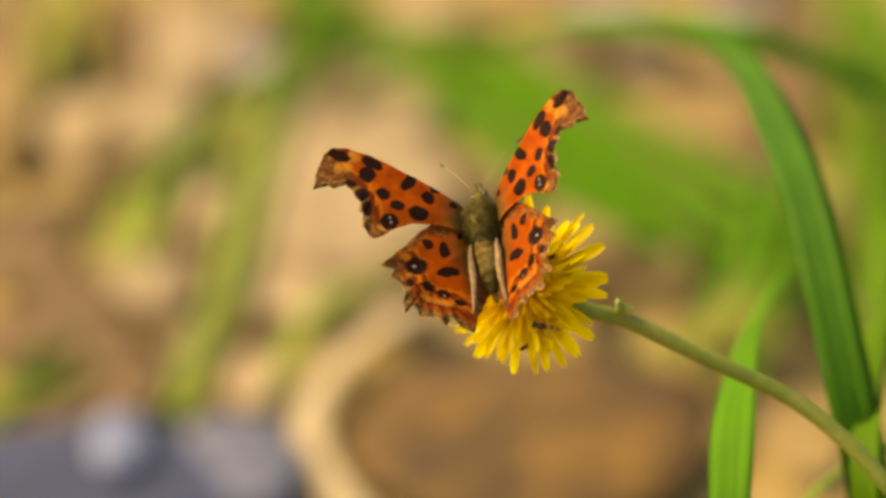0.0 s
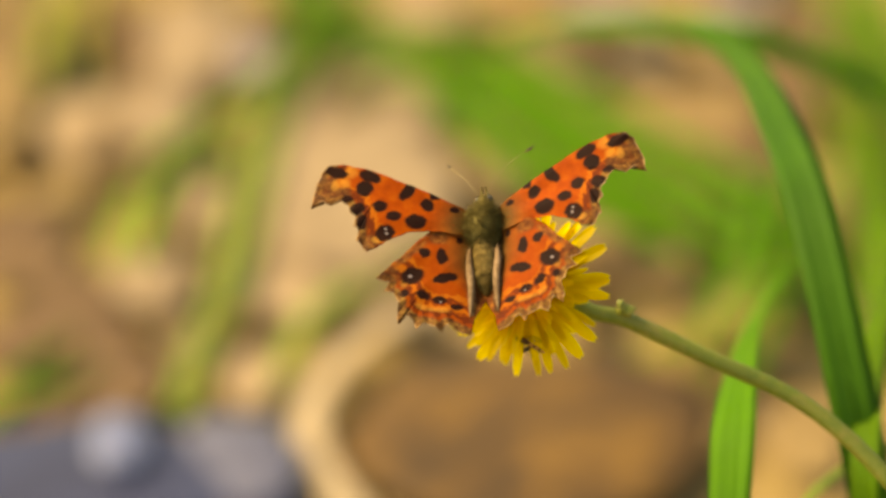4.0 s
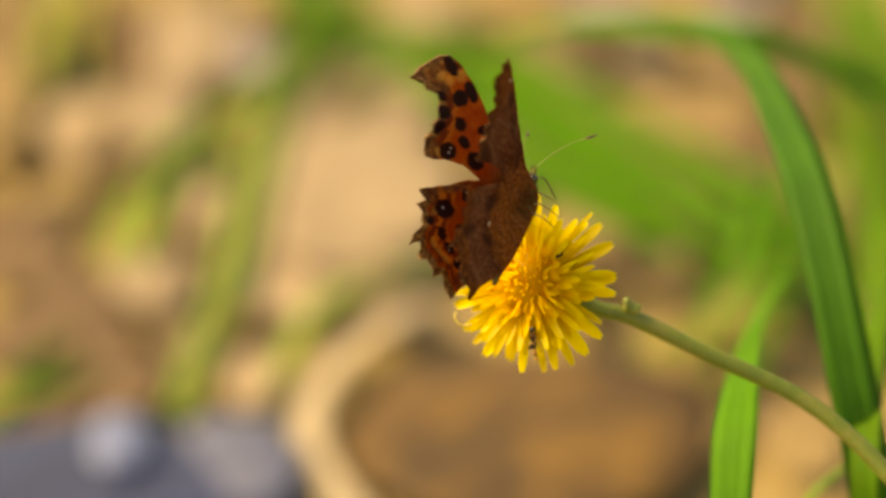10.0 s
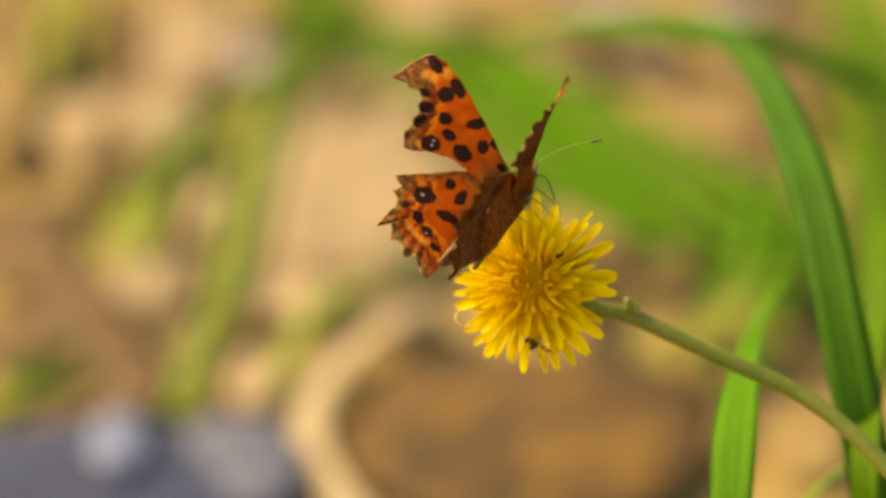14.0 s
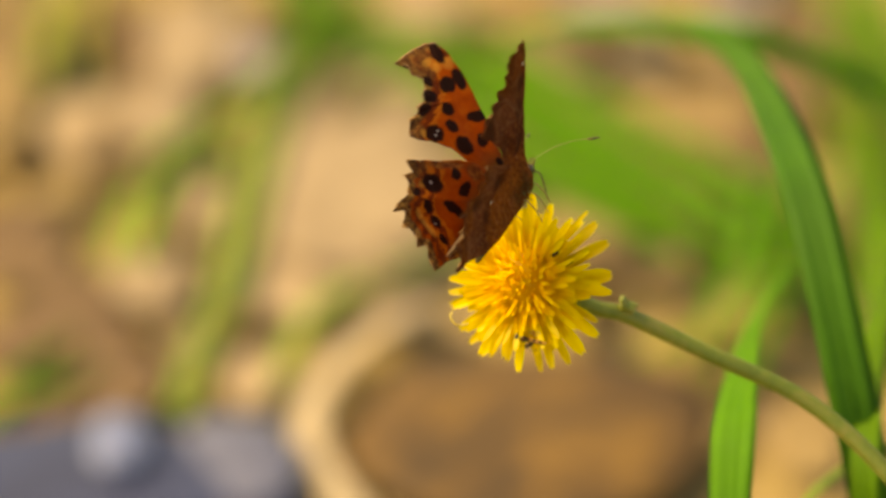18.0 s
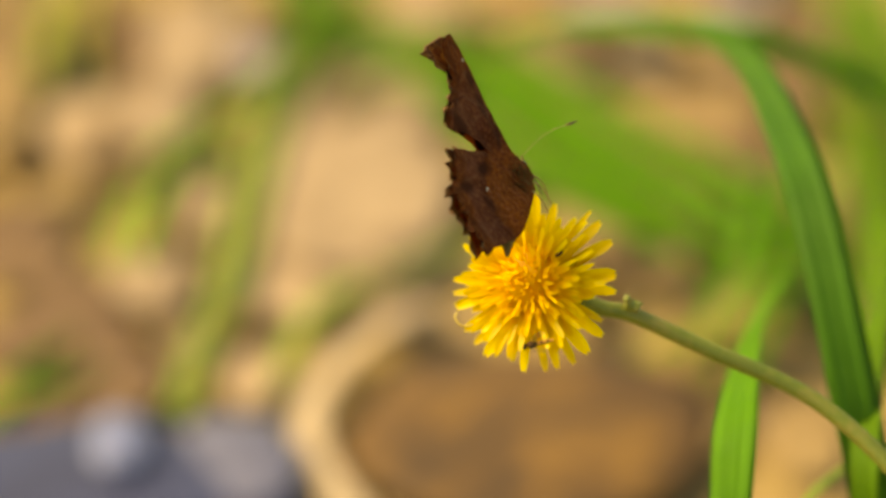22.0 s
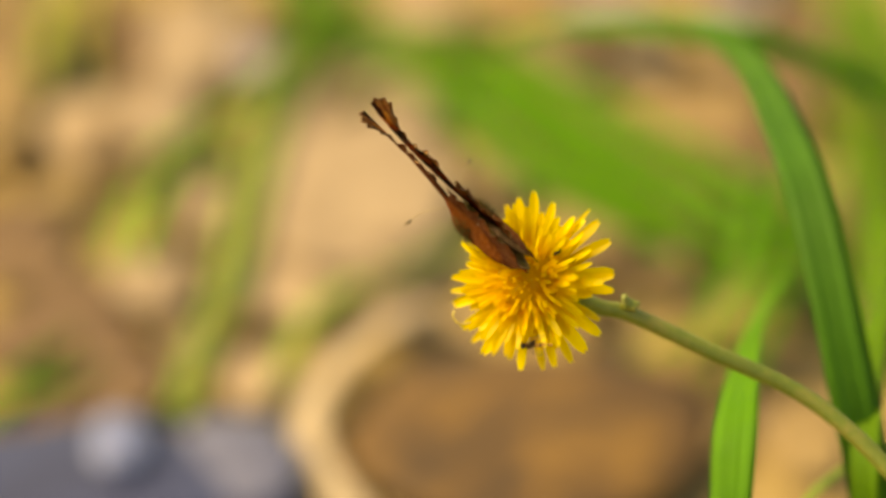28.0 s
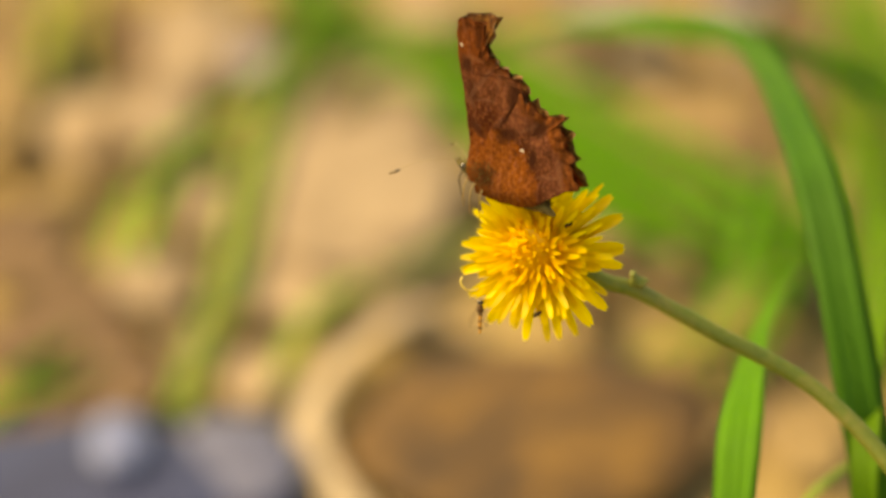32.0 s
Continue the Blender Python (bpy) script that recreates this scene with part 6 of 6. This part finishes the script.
    walk(wings["right"][1], [
        (0, hind(1, 26.5, 1.4)), (0.2, hind(1, 54.2, 0.8)), (0.3, hind(1, 66.1, 0.5)), (0.4, hind(1, 61.3, 0.2)), (0.5, hind(1, 53.2, -0.1)),
        (0.6, hind(1, 38.0, -0.4)), (0.8, hind(1, -3.0, -1.0)), (1, hind(1, 3.7, -1.5)), (1.2, hind(1, 33.0, -2.0)), (1.4, hind(1, 57.9, -2.4)),
        (1.5, hind(1, 53.0, -2.6)), (1.7, hind(1, 28.6, -3.0)), (2, hind(1, 8.3, -3.7)), (2.4, hind(1, 18.3, -3.2)), (3, hind(1, 9.9, -2.5)),
        (3.4, hind(1, 4.3, -2.4)), (5.5, hind(1, 8.0, -1.8)), (5.7, hind(1, 50.4, -1.7)), (5.8, hind(1, 79.7, -1.7)), (5.9, hind(1, 79.1, -1.6)),
        (6, hind(1, 69.4, -1.6)), (6.1, hind(1, 65.8, -1.4)), (6.2, hind(1, 43.0, -1.2)), (6.4, hind(1, 18.0, -0.8)), (6.6, hind(1, 48.7, -0.4)),
        (6.7, hind(1, 65.6, -0.2)), (6.8, hind(1, 79.0, 0.0)), (6.9, hind(1, 76.1, 0.3)), (7, hind(1, 55.9, 0.5)), (7.1, hind(1, 35.7, 0.6)),
        (7.3, hind(1, 4.2, 0.9)), (7.5, hind(1, 8.3, 1.2)), (7.7, hind(1, 20.7, 1.5)), (7.9, hind(1, 72.0, 1.8)), (8, hind(1, 67.0, 2.0)),
        (8.2, hind(1, 45.1, 2.7)), (8.4, hind(1, 9.1, 3.4)), (8.6, hind(1, 7.6, 4.0)), (8.8, hind(1, 21.1, 4.7)), (8.9, hind(1, 31.0, 5.1)),
        (9, hind(1, 77.3, 5.4)), (9.2, hind(1, 87.4, 5.5)), (9.4, hind(1, 74.3, 5.7)), (9.6, hind(1, 39.1, 5.9)), (9.8, hind(1, 35.5, 5.9)),
        (10, hind(1, 74.3, 6.1)), (10.2, hind(1, 91.1, 5.6)), (10.4, hind(1, 83.5, 5.2)), (10.6, hind(1, 66.1, 4.8)), (10.8, hind(1, 41.0, 4.3)),
        (11, hind(1, 54.2, 3.9)), (11.2, hind(1, 91.4, 4.3)), (11.5, hind(1, 91.4, 4.7)), (11.8, hind(1, 78.1, 5.2)), (12, hind(1, 53.1, 5.6)),
        (12.2, hind(1, 48.4, 5.3)), (12.4, hind(1, 91.4, 5.0)), (13, hind(1, 91.4, 4.3)), (13.4, hind(1, 91.4, 4.4)), (13.7, hind(1, 68.0, 4.5)),
        (13.8, hind(1, 43.9, 4.6)), (14, hind(1, 51.3, 4.6)), (14.1, hind(1, 77.4, 4.6)), (14.2, hind(1, 91.4, 4.6)), (14.5, hind(1, 91.4, 4.7)),
        (16.5, hind(1, 91.4, 5.2)), (16.8, hind(1, 73.1, 5.3)), (17, hind(1, 59.5, 5.4)), (17.2, hind(1, 80.5, 4.8)), (17.4, hind(1, 88.2, 4.2)),
        (17.7, hind(1, 86.7, 3.3)), (17.9, hind(1, 69.7, 2.7)), (18, hind(1, 60.5, 2.4)), (18.2, hind(1, 32.1, 3.5)), (18.4, hind(1, 49.4, 4.6)),
        (18.6, hind(1, 88.9, 5.6)), (19, hind(1, 91.4, 7.8)), (19.5, hind(1, 90.0, 4.7)), (19.7, hind(1, 76.5, 3.5)), (19.9, hind(1, 54.1, 2.3)),
        (20, hind(1, 48.1, 1.7)), (20.2, hind(1, 74.6, 0.8)), (20.4, hind(1, 89.0, -0.0)), (20.8, hind(1, 84.5, -1.8)), (21, hind(1, 72.6, -2.6)),
        (21.2, hind(1, 44.4, -1.7)), (21.5, hind(1, 31.3, -0.5)), (21.7, hind(1, 73.0, 2.3)), (21.9, hind(1, 90.5, 5.0)), (22, hind(1, 91.4, 6.4)),
        (22.3, hind(1, 91.4, 5.5)), (22.4, hind(1, 83.7, 5.2)), (22.5, hind(1, 71.9, 4.9)), (22.7, hind(1, 37.2, 4.3)), (22.9, hind(1, 59.7, 3.7)),
        (23, hind(1, 89.9, 3.4)), (23.2, hind(1, 90.8, 2.2)), (23.4, hind(1, 86.6, 1.2)), (23.7, hind(1, 65.3, -0.6)), (24, hind(1, 43.5, -2.2)),
        (24.2, hind(1, 77.8, -0.9)), (24.4, hind(1, 89.6, 0.4)), (24.7, hind(1, 91.4, 2.3)), (24.9, hind(1, 86.8, 3.7)), (25, hind(1, 78.4, 4.3)),
        (25.2, hind(1, 52.1, 4.4)), (25.4, hind(1, 71.7, 4.5)), (25.5, hind(1, 87.0, 4.5)), (27.5, hind(1, 47.6, 5.1)), (27.6, hind(1, 52.6, 4.8)),
        (27.7, hind(1, 67.9, 4.7)), (27.8, hind(1, 83.7, 4.5)), (28, hind(1, 90.1, 4.1)), (28.3, hind(1, 81.4, 4.7)), (28.6, hind(1, 43.3, 5.2)),
        (28.8, hind(1, 52.1, 5.5)), (29, hind(1, 79.4, 5.9)), (29.2, hind(1, 85.4, 6.5)), (29.4, hind(1, 83.7, 7.1)), (29.6, hind(1, 54.3, 5.9)),
        (29.7, hind(1, 43.4, 5.9)), (29.8, hind(1, 46.2, 5.9)), (29.9, hind(1, 54.1, 5.9)), (30, hind(1, 91.4, 10.5)), (30.1, hind(1, 91.4, 10.4)),
        (30.4, hind(1, 91.4, 10.1)), (30.6, hind(1, 91.4, 9.8)), (31, hind(1, 91.4, 9.4)), (31.4, hind(1, 90.6, 9.8)), (31.8, hind(1, 90.7, 10.3)),
        (32, hind(1, 91.4, 10.5))])
    walk(dandelion, [
        (0, swayed(DISC, DISC, -0.52, 0.26, -0.37)), (0.5, swayed(DISC, DISC, 0.00, 0.29, -0.55)), (1, swayed(DISC, DISC, -0.85, -0.01, 0.18)),
        (1.5, swayed(DISC, DISC, -0.38, 0.22, -0.49)), (2, swayed(DISC, DISC, -0.44, 0.04, 0.03)), (2.5, swayed(DISC, DISC, -0.81, 0.01, 0.04)),
        (3, swayed(DISC, DISC, -0.53, 0.10, -0.11)), (3.5, swayed(DISC, DISC, -0.23, -0.01, 0.04)), (5.5, swayed(DISC, DISC, -0.21, -0.01, 0.38)),
        (6, swayed(DISC, DISC, 0.00, -0.00, -0.00)), (6.5, swayed(DISC, DISC, -0.00, 0.20, -0.50)), (7, swayed(DISC, DISC, 0.31, 0.16, -0.21)),
        (7.5, swayed(DISC, DISC, 0.08, 0.18, 0.05)), (8, swayed(DISC, DISC, 0.57, 0.18, 0.05)), (8.5, swayed(DISC, DISC, 0.50, 0.27, 0.00)),
        (9, swayed(DISC, DISC, 0.84, 0.37, 0.05)), (9.5, swayed(DISC, DISC, 0.73, 0.24, 0.50)), (10, swayed(DISC, DISC, 0.71, 0.47, -0.38)),
        (10.5, swayed(DISC, DISC, 0.78, 0.47, -0.08)), (11, swayed(DISC, DISC, 0.49, 0.29, 0.27)), (11.5, swayed(DISC, DISC, 0.60, 0.26, 0.52)),
        (12, swayed(DISC, DISC, 0.84, 0.42, -0.06)), (12.5, swayed(DISC, DISC, 0.94, 0.41, 0.15)), (13, swayed(DISC, DISC, 0.92, 0.27, 0.31)),
        (13.5, swayed(DISC, DISC, 0.82, 0.24, 0.09)), (14, swayed(DISC, DISC, 0.79, 0.41, 0.19)), (14.5, swayed(DISC, DISC, 0.76, 0.56, 0.43)),
        (16.5, swayed(DISC, DISC, 0.18, 0.50, -0.27)), (17, swayed(DISC, DISC, -0.13, 0.35, 0.19)), (17.5, swayed(DISC, DISC, -0.31, 0.28, 0.37)),
        (18, swayed(DISC, DISC, 0.08, 0.59, 0.06)), (18.5, swayed(DISC, DISC, 0.14, 0.55, 0.07)), (19, swayed(DISC, DISC, 0.10, 0.53, 0.20)),
        (19.5, swayed(DISC, DISC, 0.43, 0.65, 0.38)), (20, swayed(DISC, DISC, 0.30, 0.73, 0.28)), (20.5, swayed(DISC, DISC, 0.15, 0.66, 0.30)),
        (21, swayed(DISC, DISC, 0.32, 0.67, 0.10)), (21.5, swayed(DISC, DISC, 0.30, 0.58, 0.29)), (22, swayed(DISC, DISC, 0.72, 0.58, 0.60)),
        (22.5, swayed(DISC, DISC, 1.02, 0.81, -0.03)), (23, swayed(DISC, DISC, 0.85, 0.74, 0.18)), (23.5, swayed(DISC, DISC, 0.82, 0.67, 0.10)),
        (24, swayed(DISC, DISC, 0.58, 0.64, 0.18)), (24.5, swayed(DISC, DISC, 0.47, 0.55, 0.09)), (25, swayed(DISC, DISC, 1.08, 0.92, -0.06)),
        (25.5, swayed(DISC, DISC, 0.79, 1.17, -0.21)), (27.5, swayed(DISC, DISC, 0.36, 0.72, 0.50)), (28, swayed(DISC, DISC, 0.41, 0.80, 0.19)),
        (28.5, swayed(DISC, DISC, 0.59, 0.94, 0.10)), (29, swayed(DISC, DISC, 0.90, 1.07, -0.23)), (29.5, swayed(DISC, DISC, 0.93, 1.02, -0.19)),
        (30, swayed(DISC, DISC, 2.29, 3.65, -1.90)), (30.5, swayed(DISC, DISC, 0.34, 3.54, -1.72)), (31, swayed(DISC, DISC, 0.52, 4.68, -2.56)),
        (31.5, swayed(DISC, DISC, 2.17, 6.08, -3.73)), (32, swayed(DISC, DISC, 1.84, 5.12, -3.15))])
    root, foot = tall_blade.location.copy(), short_blade.location.copy()
    walk(tall_blade, [
        (0, swayed(root, root, 0, 0, 0.34)), (3, swayed(root, root, 0, 0, 0.17)), (6, swayed(root, root, 0, 0, -0.00)), (9, swayed(root, root, 0, 0, -0.29)),
        (13, swayed(root, root, 0, 0, -0.80)), (14.5, swayed(root, root, 0, 0, -0.74)), (16.5, swayed(root, root, 0, 0, 0.17)), (19, swayed(root, root, 0, 0, -0.00)),
        (22, swayed(root, root, 0, 0, -0.29)), (25, swayed(root, root, 0, 0, -0.63)), (27.5, swayed(root, root, 0, 0, -0.23)), (29.5, swayed(root, root, 0, 0, -0.52)),
        (30, swayed(root, root, 0, 0, -1.26)), (30.5, swayed(root, root, 0, 0, 0.46)), (31, swayed(root, root, 0, 0, 0.46)), (31.5, swayed(root, root, 0, 0, -1.15)),
        (32, swayed(root, root, 0, 0, -1.72))])
    walk(short_blade, [
        (0, swayed(foot, foot, 0, 0, 0.12)), (6, swayed(foot, foot, 0, 0, -0.00)), (9, swayed(foot, foot, 0, 0, -0.36)), (13, swayed(foot, foot, 0, 0, -0.60)),
        (17, swayed(foot, foot, 0, 0, -0.24)), (19, swayed(foot, foot, 0, 0, -0.00)), (22, swayed(foot, foot, 0, 0, -0.48)), (25, swayed(foot, foot, 0, 0, -0.60)),
        (28, swayed(foot, foot, 0, 0, -0.48)), (29.5, swayed(foot, foot, 0, 0, -0.72)), (30, swayed(foot, foot, 0, 0, -1.67)), (30.5, swayed(foot, foot, 0, 0, -1.19)),
        (31, swayed(foot, foot, 0, 0, -0.95)), (31.5, swayed(foot, foot, 0, 0, -1.19)), (32, swayed(foot, foot, 0, 0, -1.79))])
    walk(hoverfly, [
        (0, seen(14.50, -11.28, 1.97, -18.6, -16.1, 79.1)), (1, seen(13.56, -11.50, 1.74, -17.2, -17.1, 71.5)),
        (2, seen(12.46, -13.06, 0.96, -17.0, -17.3, 70.1)), (3, seen(12.06, -13.41, 0.78, -15.8, -17.9, 64.1)),
        (6, seen(12.79, -13.62, 0.85, -14.6, -18.7, 57.3)), (7, seen(13.48, -13.25, 1.04, -15.0, -18.4, 59.5)),
        (8, seen(13.77, -13.25, 1.04, -14.8, -18.5, 58.6)), (9, seen(13.75, -13.09, 0.92, -13.3, -19.3, 50.5)),
        (10, seen(13.35, -12.79, 0.83, -5.3, -22.1, 8.9)), (10.7, seen(12.78, -13.59, 0.52, -12.4, -19.7, 45.8)),
        (12, seen(13.04, -13.67, 0.55, -16.1, -17.8, 65.4)), (14, seen(13.34, -13.72, 0.70, -15.9, -17.9, 64.2)),
        (17, seen(12.24, -13.71, 0.62, -17.2, -17.1, 71.3)), (18, seen(11.97, -13.18, 0.45, -18.2, -16.4, 76.9)),
        (19, seen(12.36, -13.78, 0.55, -20.3, -14.9, 88.1)), (20, seen(12.43, -13.94, 0.46, -22.1, -13.3, 98.4)),
        (22, seen(13.04, -14.08, 0.54, -22.3, -13.1, 99.7)), (24, seen(13.01, -14.26, 0.56, -21.3, -14.0, 94.0)),
        (25, seen(13.50, -14.05, 0.55, -21.7, -13.6, 96.5)), (28, seen(12.84, -14.17, 0.55, -20.5, -14.7, 89.4)),
        (28.7, seen(13.00, -14.32, 0.45, -18.7, -16.1, 79.4)), (28.9, seen(13.20, -16.85, -0.88, -9.7, -20.9, 31.3)),
        (29, seen(14.22, -18.63, -0.37, -6.9, -21.7, 17.0)), (29.2, seen(8.11, -18.09, -2.94, -4.6, -22.2, 5.1)),
        (29.4, seen(6.39, -16.32, -3.78, -2.6, -22.6, -4.8)), (29.6, seen(7.92, -16.09, -3.24, -4.3, -22.3, 3.7)),
        (29.8, seen(4.37, -15.21, -4.92, -0.7, -22.7, -14.3)), (30, seen(5.43, -14.30, -4.70, 0.8, -22.8, -21.4)),
        (30.2, seen(2.21, -10.23, -5.97, -0.5, -22.8, -15.3)), (30.4, seen(4.60, -10.04, -4.68, -4.2, -22.3, 3.1)),
        (30.6, seen(4.15, -10.04, -4.70, -4.5, -22.2, 5.0)), (31, seen(3.96, -9.68, -4.81, -4.2, -22.3, 3.2)),
        (31.5, seen(5.50, -8.92, -4.81, -3.4, -22.4, -0.7)), (32, seen(5.72, -8.90, -4.65, -3.2, -22.5, -1.5))])


motions()
